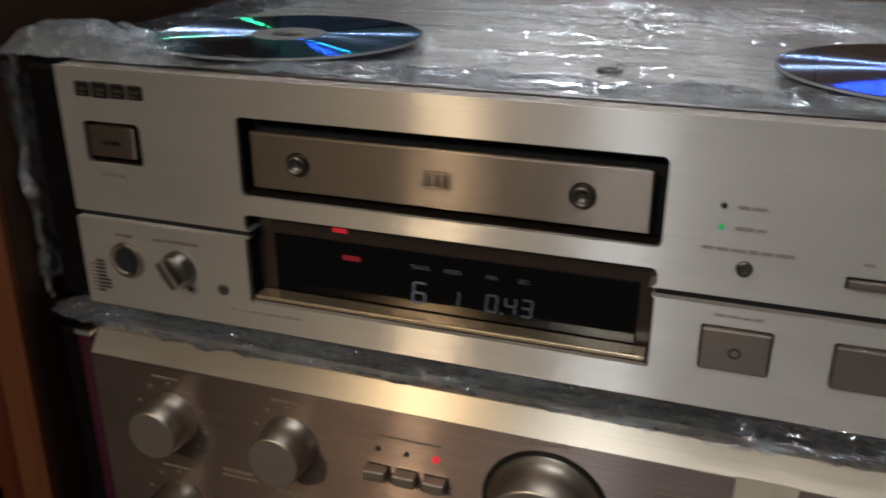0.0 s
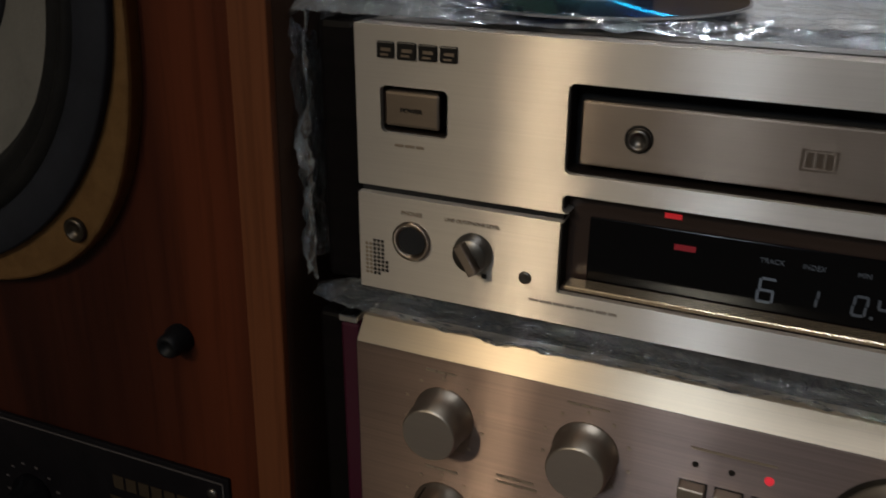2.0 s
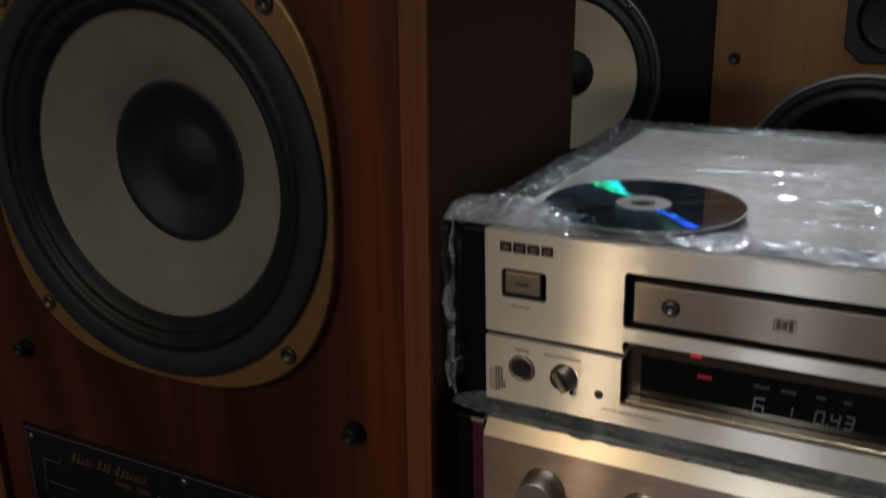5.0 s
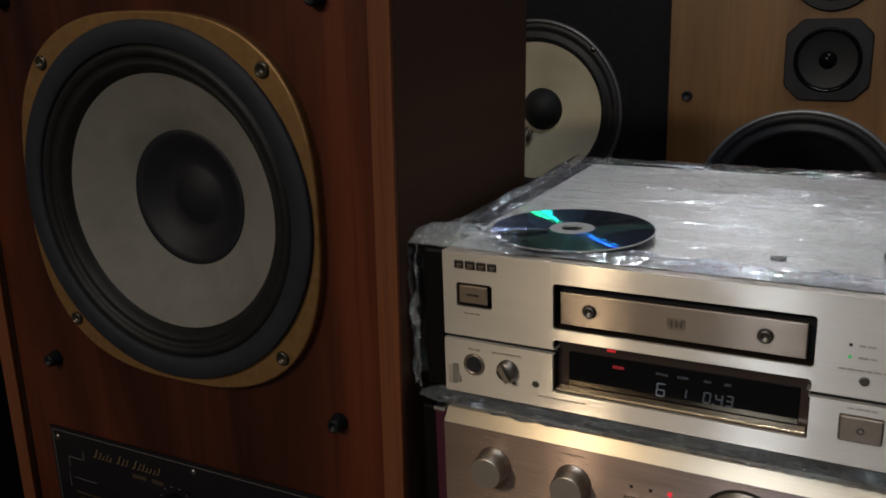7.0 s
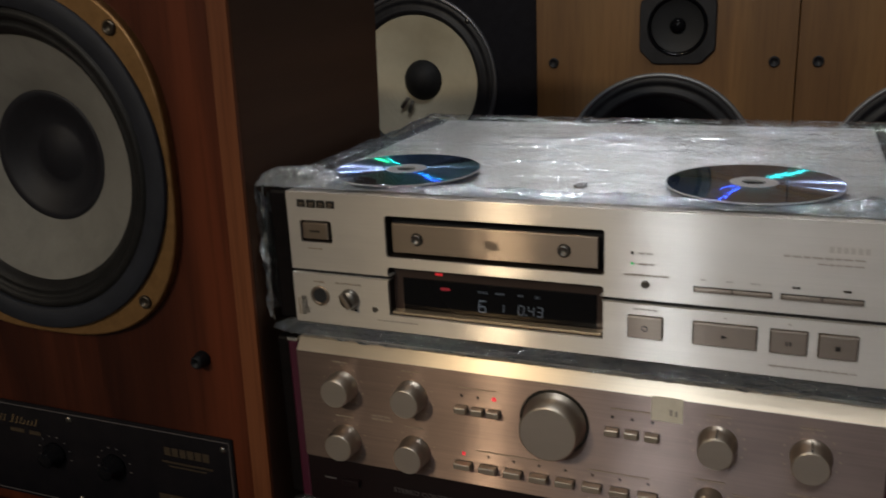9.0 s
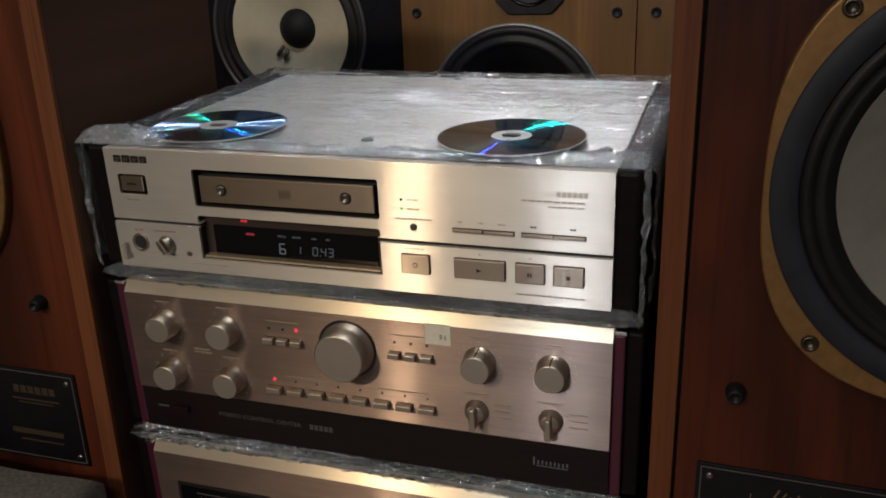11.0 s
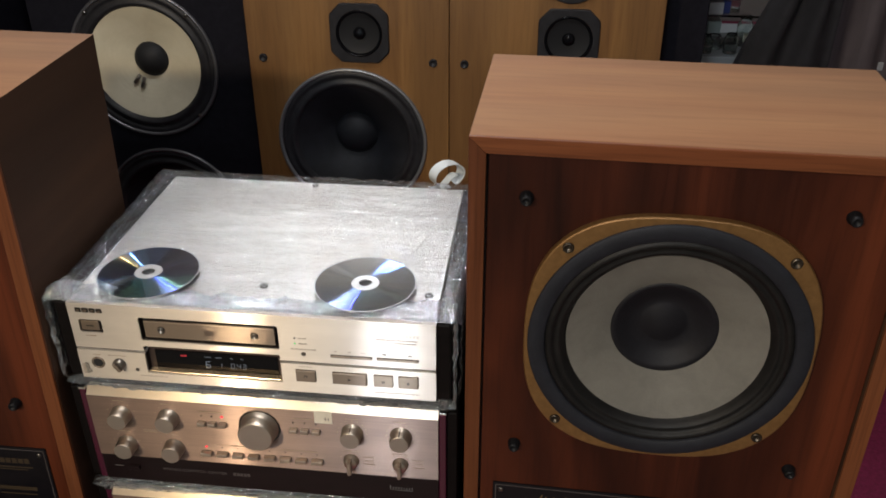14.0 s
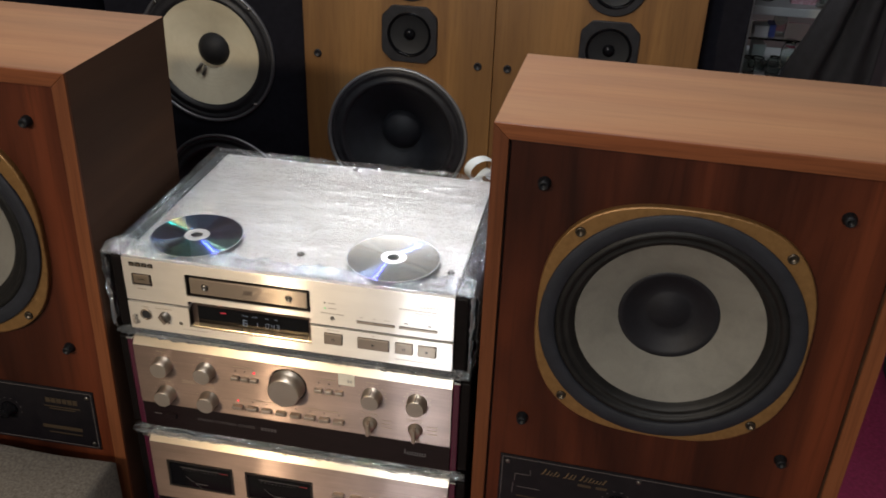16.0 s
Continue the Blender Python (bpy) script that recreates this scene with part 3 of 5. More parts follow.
            part("grille_peg", lathe([(0.0074, yb + 0.001), (0.0074, yb - 0.003), (0.0062, yb - 0.005), (0.0060, yb - 0.0095), (0.0050, yb - 0.0114), (0.0036, yb - 0.0118), (0.0030, yb - 0.009), (0, yb - 0.0088)], px, 0, pz, 28), PEG, sp, "round black plastic grille socket", smooth=True)
    # nameplate with the crossover controls
    zt = cz - drop
    x0, x1, z0, z1 = cx - 0.180, cx + 0.178, zt - 0.104, zt
    plate = part("nameplate", boxes((x0, x1, yb - 0.002, yb + 0.001, z0, z1)), PLATE, sp, "black metal control plate with gilt line and print", bevel=0.0006)
    yp = yb - 0.002
    part("gilt_border", bars([((x0 + x1) / 2, z1 - 0.0035, x1 - x0 - 0.007, 0.0009), ((x0 + x1) / 2, z0 + 0.0035, x1 - x0 - 0.007, 0.0009),
                              (x0 + 0.0035, (z0 + z1) / 2, 0.0009, z1 - z0 - 0.007), (x1 - 0.0035, (z0 + z1) / 2, 0.0009, z1 - z0 - 0.007)], yp), DIMINK, plate)
    for sx, sz in ((x0 + 0.010, z1 - 0.011), (x1 - 0.010, z1 - 0.011), (x0 + 0.010, z0 + 0.010), (x1 - 0.010, z0 + 0.010), ((x0 + x1) / 2, z1 - 0.009), ((x0 + x1) / 2, z0 + 0.009)):
        part("screw", lathe([(0.0032, yp), (0.0030, yp - 0.0012), (0.0012, yp - 0.0016), (0, yp - 0.0015)], sx, 0, sz, 14), STEEL, plate, smooth=True)
    # product and maker marks as plain shapes
    rng = random.Random(5)
    rows, x = [], x0 + 0.056
    for word in (5, 3, 7):
        for k in range(word):
            tall = 0.0095 if k == 0 else rng.choice((0.0052, 0.0052, 0.0078))
            rows.append((x, z1 - 0.0235, 0.0013 if k else 0.0017, tall))
            x += 0.0060 if k == 0 else 0.0046
        x += 0.0050
    for x, z, wide, tall in rows:
        lean = 0.45 * tall
        part("product_mark", prism([(x, z), (x + wide, z), (x + wide + lean, z + tall), (x + lean, z + tall)], yp - 0.0004, yp + 0.0002), SCRIPT, plate, "gilt slanting stroke of a script mark")
        part("product_mark", prism([(x - 0.0016, z), (x + wide, z), (x + wide + 0.0004, z + 0.0009), (x - 0.0012, z + 0.0009)], yp - 0.0004, yp + 0.0002), SCRIPT, plate)
    for row in ((x0 + 0.112, z1 - 0.031, 0.017, 0.0040), (x0 + 0.134, z1 - 0.031, 0.014, 0.0040)):
        part("product_mark", bars([row], yp), GILT, plate)
    for k in range(6):
        part("maker_mark", bars([(x1 - 0.070 + 0.0082 * k, z1 - 0.023, 0.0066, 0.0082)], yp), GILT, plate, "gilt maker mark block")
    for dz, wide, tall in ((0.034, 0.054, 0.0018), (0.038, 0.040, 0.0014)):
        part("small_print", bars([(x1 - 0.050, z1 - dz, wide, tall)], yp), GILT, plate)
    part("response_curve", bars([(x0 + 0.030, z1 - 0.030, 0.018, 0.0009), (x0 + 0.041, z1 - 0.0255, 0.0009, 0.009), (x0 + 0.021, z1 - 0.036, 0.0009, 0.012), (x0 + 0.019, z1 - 0.055, 0.0009, 0.016), (x0 + 0.040, z1 - 0.052, 0.03, 0.0008)], yp), DIMINK, plate)
    for kx in (x0 + 0.155, x0 + 0.225):
        part("selector_knob", lathe([(0.0125, yp), (0.0125, yp - 0.004), (0.0085, yp - 0.006), (0.008, yp - 0.014), (0.007, yp - 0.015), (0, yp - 0.015)], kx, 0, z1 - 0.050, 28), SMOKE, plate, "black crossover control knob", smooth=True)
        part("scale_marks", bars([(kx + 0.019 * math.cos(a), z1 - 0.050 + 0.019 * math.sin(a), 0.0022, 0.0012) for a in [0.5 * k - 0.2 for k in range(8)]], yp), DIMINK, plate)
    for bar in [(x0 + 0.05, z0 + 0.036 - 0.006 * k, 0.05 - 0.008 * k, 0.0016) for k in range(3)] + [(x1 - 0.055, z0 + 0.032, 0.06, 0.006), (x1 - 0.052, z0 + 0.022, 0.05, 0.0018)]:
        part("small_print", bars([bar], yp), GILT, plate)
    return sp


monitor("monitor_speaker", (-0.4783, -0.0196, 0.3905), 2.0, "teak-cased monitor loudspeaker with grey cone in gold chassis, beside a block", 0.0065, 0.2375, 1.3)
monitor("monitor_speaker", (0.4714, -0.0101, 0.3741), -1.9, "teak-cased monitor loudspeaker with grey cone, on a dark plinth", -0.0071, 0.2280)


def plinth(name, x0, x1, y0, y1, h, label, mat=MATT):
    t = thing(name, ((x0 + x1) / 2, (y0 + y1) / 2, 0), label, "plinth")
    w, d = (x1 - x0) / 2, (y1 - y0) / 2
    part("body", boxes((-w, w, -d, d, 0, h - 0.02)), mat, t, bevel=0.003)
    part("top_board", boxes((-w - 0.004, w + 0.004, -d - 0.004, d + 0.004, h - 0.02, h)), mat, t, bevel=0.002)
    return t


plinth("speaker_plinth", -0.69, -0.262, 0.02, 0.24, 0.3862, "plain black plinth under a monitor loudspeaker")
plinth("speaker_plinth", 0.262, 0.685, 0.02, 0.22, 0.3741, "plain black plinth under a monitor loudspeaker")


# grey carpeted block in front of one loudspeaker
def carpet_block():
    t = thing("carpeted_block", (-0.50, -0.10, 0.0), "rough grey carpet-covered block standing before the loudspeaker", "block")
    bm = bmesh.new()
    n, w, d, h = 24, 0.245, 0.065, 0.520
    rows = []
    for k in range(n + 1):
        x = -w + 2 * w * k / n
        sag = 0.004 * noise.noise((x * 9, 0.3, 0))
        rows.append([bm.verts.new(p) for p in ((x, -d, 0), (x, -d + 0.001, h - 0.022 + sag), (x, -d + 0.004, h - 0.006 + sag), (x, -d + 0.014, h + sag), (x, d - 0.012, h + 0.003 + sag), (x, d, h - 0.008 + sag), (x, d, 0))])
    for a, b in zip(rows, rows[1:]):
        for k in range(6):
            bm.faces.new((a[k], a[k + 1], b[k + 1], b[k]))
    bm.faces.new(rows[0])
    bm.faces.new(rows[-1][::-1])
    part("carpet_cover", bm, GREYCARPET, t, smooth=True)
    part("hem_roll", lathe([(0.0, -w), (0.006, -w + 0.002), (0.006, w - 0.002), (0.0, w)], 0, 0, 0, 12, "z"), GREYCARPET, t).matrix_basis = pose(0, -d - 0.001, h - 0.045, 0, 90, 0)


carpet_block()


# ---- loudspeakers standing behind ----
def round_driver(parent, x, z, r, y, rim, cone_mat, cap_r, depth, label, ribs=0, cap_mat=BLACKCONE):
    d = part("woofer", lathe([(r, y), (r, y - 0.004), (r - 0.0025, y - 0.006), (r - 0.006, y - 0.005), (r - 0.008, y - 0.002), (r - 0.008, y + 0.01)], x, 0, z, 96), rim, parent, label, smooth=True)
    part("surround", lathe([(r - 0.007, y - 0.002), (r - 0.012, y - 0.0045), (r - 0.017, y - 0.003), (r - 0.022, y + 0.001), (r - 0.027, y - 0.006), (r - 0.034, y - 0.006), (r - 0.040, y + 0.004)], x, 0, z, 96), RUBBER, d, "black rolled surround", smooth=True)
    prof = []
    n = 40 if ribs else 8
    for k in range(n + 1):
        q = k / n
        rr = (r - 0.039) + (cap_r * 0.95 - (r - 0.039)) * q
        wave = 0.00010 * math.sin(q * n * math.pi * 0.5) if ribs and 0.35 < q < 0.95 else 0.0
        prof.append((rr, y + 0.003 + depth * q ** 1.1 + wave))
    part("cone", lathe(prof, x, 0, z, 96), cone_mat, d, smooth=True)
    b = y + depth
    part("dust_cap", lathe([(cap_r, b + 0.003), (cap_r * 0.97, b - 0.001), (cap_r * 0.8, b - cap_r * 0.22), (cap_r * 0.5, b - cap_r * 0.4), (0, b - cap_r * 0.48)], x, 0, z, 48), cap_mat, d, smooth=True)
    return d


def oak_speaker(x, tweeter_up):
    W, y = 0.4055, 0.884
    sp = thing("oak_speaker", (x, y, 0.0), "honey oak three-way loudspeaker with black woofer and octagonal tweeter", "loudspeaker", group="oak loudspeakers at the back")
    part("cabinet", boxes((-W / 2, W / 2, 0.07, 0.36, 0.36, 1.16)), OAK, sp, bevel=0.002)
    part("baffle", pierced(-W / 2, W / 2, 0.36, 1.16, 0.001, 0.671, 0.150, 0.0, 0.07), OAK, sp, "vertical-grained honey oak veneer front", bevel=0.0008)
    part("base", boxes((-W / 2 + 0.01, W / 2 - 0.01, 0.02, 0.35, 0.0, 0.36)), MATT, sp)
    round_driver(sp, 0.001, 0.671, 0.157, 0.0, SILVER, BLACKCONE, 0.046, 0.045, "black woofer in a silver rim")
    for zz, k in ((0.9005, 1.0), (1.03, 1.04)):
        h, c, tx = 0.0585 * k, 0.022 * k, 0.0265
        # plate edge met along each direction: a square with cut corners, or a disc for the upper one
        edge = []
        for q in range(64):
            a = 2 * math.pi * q / 64
            r = h if zz > 1 else min(h / max(abs(math.cos(a)), abs(math.sin(a))), (2 * h - c) / (abs(math.cos(a)) + abs(math.sin(a))))
            edge.append((r * math.cos(a), r * math.sin(a)))
        hole = [(0.0465 * math.cos(2 * math.pi * q / 64), 0.0465 * math.sin(2 * math.pi * q / 64)) for q in range(64)]
        bm = bmesh.new()
        rings = [[bm.verts.new((tx + px, y0, zz + pz)) for px, pz in pts] for pts, y0 in ((edge, 0.001), (edge, -0.005), ([(u * 0.975, v * 0.975) for u, v in edge], -0.0065), (hole, -0.0065), (hole, -0.001))]
        for ra, rb in zip(rings, rings[1:]):
            for q in range(64):
                bm.faces.new((ra[q], ra[(q + 1) % 64], rb[(q + 1) % 64], rb[q]))
        tw = part("tweeter", bm, RUBBER, sp, "black faced cone tweeter")
        part("tweeter_surround", lathe([(0.0462, -0.0062), (0.0455, -0.0082), (0.0435, -0.0085), (0.0415, -0.007), (0.040, -0.004)], tx, 0, zz, 48), SMOKE, tw, "black rolled surround", smooth=True)
        part("tweeter_cone", lathe([(0.0405, -0.0042), (0.034, -0.0030), (0.024, -0.0018), (0.013, -0.0012), (0.010, -0.0008)], tx, 0, zz, 48), CONEGLOSS, tw, "dark paper cone", smooth=True)
        part("tweeter_dome", lathe([(0.0125, -0.0012), (0.0118, -0.0050), (0.0085, -0.0085), (0.004, -0.0105), (0, -0.0110)], tx, 0, zz, 32), SMOKE, tw, "shiny black dome", smooth=True)
    for px in (-0.1735, 0.1715):
        part("grille_socket", lathe([(0.0085, 0.0), (0.0082, -0.003), (0.006, -0.0035), (0.005, -0.001), (0, -0.001)], px, 0, 0.8445, 24), RUBBER, sp, smooth=True)
    return sp


oak_a = oak_speaker(-0.0665, True)
oak_b = copy_thing(oak_a, pose(0.3405, 0.884, 0.0))


def black_speaker():
    sp = thing("black_speaker", (-0.515, 0.93, 0.0), "tall black loudspeaker with a cream-coned woofer above a black one", "loudspeaker")
    part("cabinet", boxes((-0.235, 0.238, 0.07, 0.42, 0.0, 1.22)), BLACK, sp, bevel=0.003)
    part("baffle", pierced(-0.235, 0.238, 0.632, 1.22, 0.0, 0.806, 0.153, 0.0, 0.07), BLACK, sp, "black painted front board")
    part("baffle", pierced(-0.235, 0.238, 0.0, 0.632, 0.015, 0.457, 0.151, 0.0, 0.07), BLACK, sp, "black painted front board")
    d = round_driver(sp, 0.0, 0.806, 0.160, -0.001, RIM, CREAM, 0.038, 0.036, "large cream paper cone woofer", ribs=1)
    for k in (0, 1):
        a = radians(232 + 16 * k)
        bm = lathe([(0.0, 0.0), (0.0042, 0.001), (0.0042, 0.022), (0.0035, 0.024), (0.0, 0.024)], 0, 0, 0, 12, "z")
        ob = part("lead_tag", bm, STEEL, d, "metal lead-out eyelet on the cone", smooth=True)
        ob.matrix_basis = Matrix.Translation((0.038 * math.cos(a), 0.018, 0.806 + 0.038 * math.sin(a))) @ pose(0, 0, 0, 0, 90 - math.degrees(a) + 0, 0)
    for k in range(4):
        a = radians(45 + 90 * k)
        part("bolt", lathe([(0.004, -0.006), (0.0036, -0.0085), (0, -0.009)], 0.1525 * math.cos(a), 0, 0.806 + 0.1525 * math.sin(a), 14), STEEL, d, smooth=True)
    round_driver(sp, 0.015, 0.457, 0.158, -0.001, RIM, BLACKCONE, 0.046, 0.045, "black woofer in the lower half")


black_speaker()


# ---- the stack of hi-fi units ----
def knob(name, parent, x, z, y, r, length, label, mark=None, taper=0.94):
    k = part(name, lathe([(r * 1.06, y), (r * 1.06, y - 0.0015), (r, y - 0.002), (r * 0.985, y - length * 0.5), (r * taper, y - length + 0.0012), (r * (taper - 0.05), y - length), (r * (taper - 0.08), y - length + 0.0003)], x, 0, z, 56), KNOB, parent, label, smooth=True)
    part("knob_face", lathe([(r * (taper - 0.07), y - length + 0.0002), (0, y - length + 0.0002)], x, 0, z, 56), KNOB_FACE, k, "satin turned face")
    if mark is not None:
        a = radians(mark)
        ob = part("pointer_line", boxes((-0.0005, 0.0005, y - length + 0.0005, y - 0.002, r * 0.95, r * 1.005)), DARKINK, k)
        ob.matrix_basis = Matrix.Translation((x, 0, z)) @ pose(0, 0, 0, 0, -mark, 0)
    return k


def ticks(parent, x, z, r, y, n=11, span=280):
    rows = []
    for k in range(n):
        a = radians(90 + span / 2 - span * k / (n - 1))
        rows.append((x + r * math.cos(a), z + r * math.sin(a), 0.0014, 0.0014))
    part("scale_marks", bars(rows, y, 0.0002), INK, parent)


SEG = {"0": "abcdef", "1": "bc", "3": "abcdg", "4": "bcfg", "6": "acdefg"}


def digit(parent, ch, x, z, w, h, y, mat):
    """One seven-segment numeral, slightly slanted."""
    s, g = 0.0009, 0.0002
    where = {"a": (0, h / 2, 1), "g": (0, 0, 1), "d": (0, -h / 2, 1), "f": (-w / 2, h / 4, 0), "b": (w / 2, h / 4, 0), "e": (-w / 2, -h / 4, 0), "c": (w / 2, -h / 4, 0)}
    for q in SEG[ch]:
        bm = bmesh.new()
        dx, dz, flat = where[q]
        lean = 0.1 * dz
        hw, hh = ((w / 2 - g, s / 2) if flat else (s / 2, h / 4 - g))
        box(bm, x + dx + lean - hw, x + dx + lean + hw, y - 0.0003, y, z + dz - hh, z + dz + hh)
        part("digit_segment", bm, mat, parent, "lit white bar of a numeral")


def cd_player():
    Z = 0.733
    cd = thing("cd_player", (0, 0, Z), "champagne-gold compact disc player with black wooden sides, wrapped in clear film", "cd player")
    part("chassis", boxes((-0.2145, 0.2145, 0.013, 0.340, 0.002, 0.099)), BLACK, cd)
    part("lid", boxes((-0.2148, 0.2148, 0.008, 0.342, 0.099, 0.103)), LID, cd, "pale brushed aluminium lid", bevel=0.0012)
    for x, y in ((0.003, 0.059), (0.2, 0.059), (-0.2, 0.059), (0.0, 0.333)):
        part("lid_screw", lathe([(0.0052, 0.103), (0.005, 0.1046), (0.0025, 0.1048), (0.0022, 0.1038), (0, 0.1038)], x, y, 0, 20, "z"), STEEL, cd, smooth=True)
    for s in (-1, 1):
        part("side_panel", boxes((*sorted((s * 0.2152, s * 0.2325)), 0.002, 0.345, -0.004, 0.1035)), SIDEWOOD, cd, "black-stained wooden side cheek", bevel=0.003)
        for y in (0.05, 0.29):
            part("foot", lathe([(0.022, 0.002), (0.023, -0.012), (0.021, -0.018), (0, -0.018)], s * 0.17, y, 0, 32, "z"), RUBBER, cd, smooth=True)
    # front: an upper and a lower plate with a dark groove between them
    tray, disp, power = (-0.1315, 0.0337, 0.0556, 0.0882), (-0.1315, 0.0333, 0.0088, 0.0478), (-0.2046, -0.1768, 0.0626, 0.0808)
    top = holed(-0.215, 0.215, 0.0405, 0.103, [tray, (disp[0], disp[1], 0.0405, disp[3]), power], 0.0, 0.012)
    front = part("front_panel", top, GOLD, cd, "brushed champagne aluminium fascia", bevel=0.0009, seg=3)
    low = holed(-0.215, 0.215, -0.004, 0.0372, [(disp[0], disp[1], disp[2], 0.0372), *((a, b, 0.0127, 0.0297) for a, b in ((0.0500, 0.0745), (0.0935, 0.1350), (0.1420, 0.1655), (0.1710, 0.1950)))], -0.0006, 0.012, 0.0012)
    lower = part("front_panel", low, GOLD, cd, "brushed champagne aluminium fascia", bevel=0.0008)
    for a, b in ((-0.2148, disp[0]), (disp[1], 0.2148)):
        part("groove", boxes((a, b, 0.003, 0.012, 0.0372, 0.0405)), MATT, cd)
    # disc drawer
    part("tray_recess", boxes((tray[0] - 0.001, tray[1] + 0.001, 0.0121, 0.0134, tray[2] - 0.001, tray[3] + 0.001)), MATT, cd)
    for name, h in (("tray_liner", tray), ("display_liner", disp), ("switch_liner", power)):
        part(name, holed(h[0], h[1], h[2], h[3], [(h[0] + 0.0005, h[1] - 0.0005, h[2] + 0.0005, h[3] - 0.0005)], 0.0022, 0.0119, 0.0012), LINER, cd, "dark brown lining of the opening")
    # Dark body behind the drawer plate; the shade on its top is put into the colour.
    part("drawer_body", boxes((-0.1250, 0.0275, 0.0052, 0.0119, 0.0606, 0.0800)), LINER, cd)
    dr = part("drawer", boxes((-0.1272, 0.0292, 0.0022, 0.0051, 0.0592, 0.0822)), DRAWER, cd, "bronze-toned disc drawer front", bevel=0.0009, seg=3)
    for x in (-0.1065, 0.0050):
        sc = part("drawer_bolt", lathe([(0.0040, 0.0027), (0.0040, 0.0006), (0.0035, 0.0), (0.0026, 0.0), (0.0023, 0.0014), (0, 0.0014)], x, 0, 0.0706, 28), STEEL, dr, "round socket bolt", smooth=True)
        part("bolt_ring", lathe([(0.0052, 0.0026), (0.0050, 0.0021), (0.0041, 0.0022)], x, 0, 0.0706, 28), DARKINK, sc)
    sym = part("disc_symbol", bars([(-0.0490, 0.0704, 0.0112, 0.0072)], 0.0022, 0.0001), DARKBRONZE, dr, "small stamped disc mark")
    part("mark_stroke", bars([(-0.0534 + 0.0030 * k, 0.0704, 0.0007, 0.0050) for k in range(4)] + [(-0.0490, 0.0733, 0.0090, 0.0006), (-0.0490, 0.0676, 0.0100, 0.0005)], 0.0021, 0.0002), DRAWER, sym)
    # display window
    part("window_surround", boxes((disp[0] + 0.0006, disp[1] - 0.0006, 0.0090, 0.0118, disp[2] + 0.0006, disp[3] - 0.0006)), BROWNPLATE, cd, "dark brown display surround")
    gl = part("display_glass", boxes((-0.1225, 0.0270, 0.0075, 0.0089, 0.0125, 0.0380)), SMOKE, cd, "black display window", bevel=0.0004)
    part("window_lip", boxes((disp[0] + 0.0028, disp[1] - 0.0012, -0.0012, 0.0072, 0.0110, 0.0128)), LIP, cd, "polished champagne sill under the display", bevel=0.0008, seg=4)
    part("lip_shadow_gap", boxes((disp[0] + 0.001, disp[1] - 0.001, 0.0024, 0.0072, 0.0094, 0.0109)), BROWNPLATE, cd)
    for ch, x, w, h, mat in (("6", -0.0580, 0.0050, 0.0088, DIGIT), ("1", -0.0430, 0.0032, 0.0062, DIMDIGIT), ("0", -0.0280, 0.0040, 0.0070, DIMDIGIT), ("4", -0.0205, 0.0040, 0.0070, DIMDIGIT), ("3", -0.0140, 0.0040, 0.0070, DIMDIGIT)):
        digit(gl, ch, x - 0.0005, 0.0208, w, h, 0.0074, mat)
    part("decimal_point", bars([(-0.0244, 0.0172, 0.0010, 0.0010)], 0.0074), DIMDIGIT, gl)
    for x, word in ((-0.0580, "TRACK"), (-0.0445, "INDEX"), (-0.0288, "MIN"), (-0.0160, "SEC")):
        lettering("display_caption", word, 0.0025, DIMDIGIT, gl, (x, 0.0073, 0.0318))
    part("lit_bar", bars([(-0.0930, 0.0425, 0.0060, 0.0018)], 0.0089), RED_BAR, cd, "red lit mark above the display")
    part("lit_bar", bars([(-0.0875, 0.0317, 0.0075, 0.0020)], 0.0074), RED_DIM, gl, "red lit bar in the display")
    # power switch
    part("switch_well", boxes((power[0] - 0.001, power[1] + 0.001, 0.0121, 0.0134, 0.0616, 0.0818)), MATT, cd)
    pw = part("power_button", boxes((-0.2034, -0.1803, 0.0005, 0.0098, 0.0652, 0.0788)), DRAWER, cd, "recessed bronze power button", bevel=0.0012)
    lettering("button_text", "POWER", 0.0026, DARKINK, pw, (-0.1919, 0.0002, 0.0718))
    wordlike(-0.1985, -0.1865, 0.0582, 0.0013, -0.0001, 4, INK, front)
    # maker's name, drawn as plain blocks
    for x, w, h in ((-0.2018, 0.0072, 0.0062), (-0.1932, 0.0078, 0.0066), (-0.1847, 0.0074, 0.0062), (-0.1764, 0.0070, 0.0060)):
        mk = part("maker_mark", bars([(x, 0.0942, w, h)], 0.0, 0.0010), DARKINK, front, "raised dark maker mark block", bevel=0.0006)
        part("mark_face", bars([(x + 0.0004, 0.0944, w * 0.55, h * 0.20), (x - 0.0002, 0.0925, w * 0.45, h * 0.14)], -0.0010, 0.0002), DRAWER, mk, "champagne face of the mark")
    # headphone side of the lower plate
    ph = part("phones_socket", lathe([(0.0082, -0.0006), (0.0082, -0.0018), (0.0072, -0.0022), (0.0062, -0.0018), (0.0058, 0.0), (0.0056, 0.0001), (0.0, 0.0001)], -0.1915, 0, 0.0196, 40), DRAWER, lower, "headphone socket ring", smooth=True)
    part("socket_hole", lathe([(0.0059, -0.0010), (0.0057, -0.0012), (0, -0.0009)], -0.1915, 0, 0.0196, 32), MATT, ph)
    lettering("panel_text", "PHONES", 0.0024, INK, lower, (-0.1915, -0.0008, 0.0310))
    kb = part("level_knob", lathe([(0.0078, -0.0006), (0.0078, -0.003), (0.0072, -0.0036), (0.0070, -0.0055), (0.0064, -0.0062), (0, -0.0062)], -0.1650, 0, 0.0196, 40), STEEL, lower, "round headphone level knob with a finger bar", smooth=True)
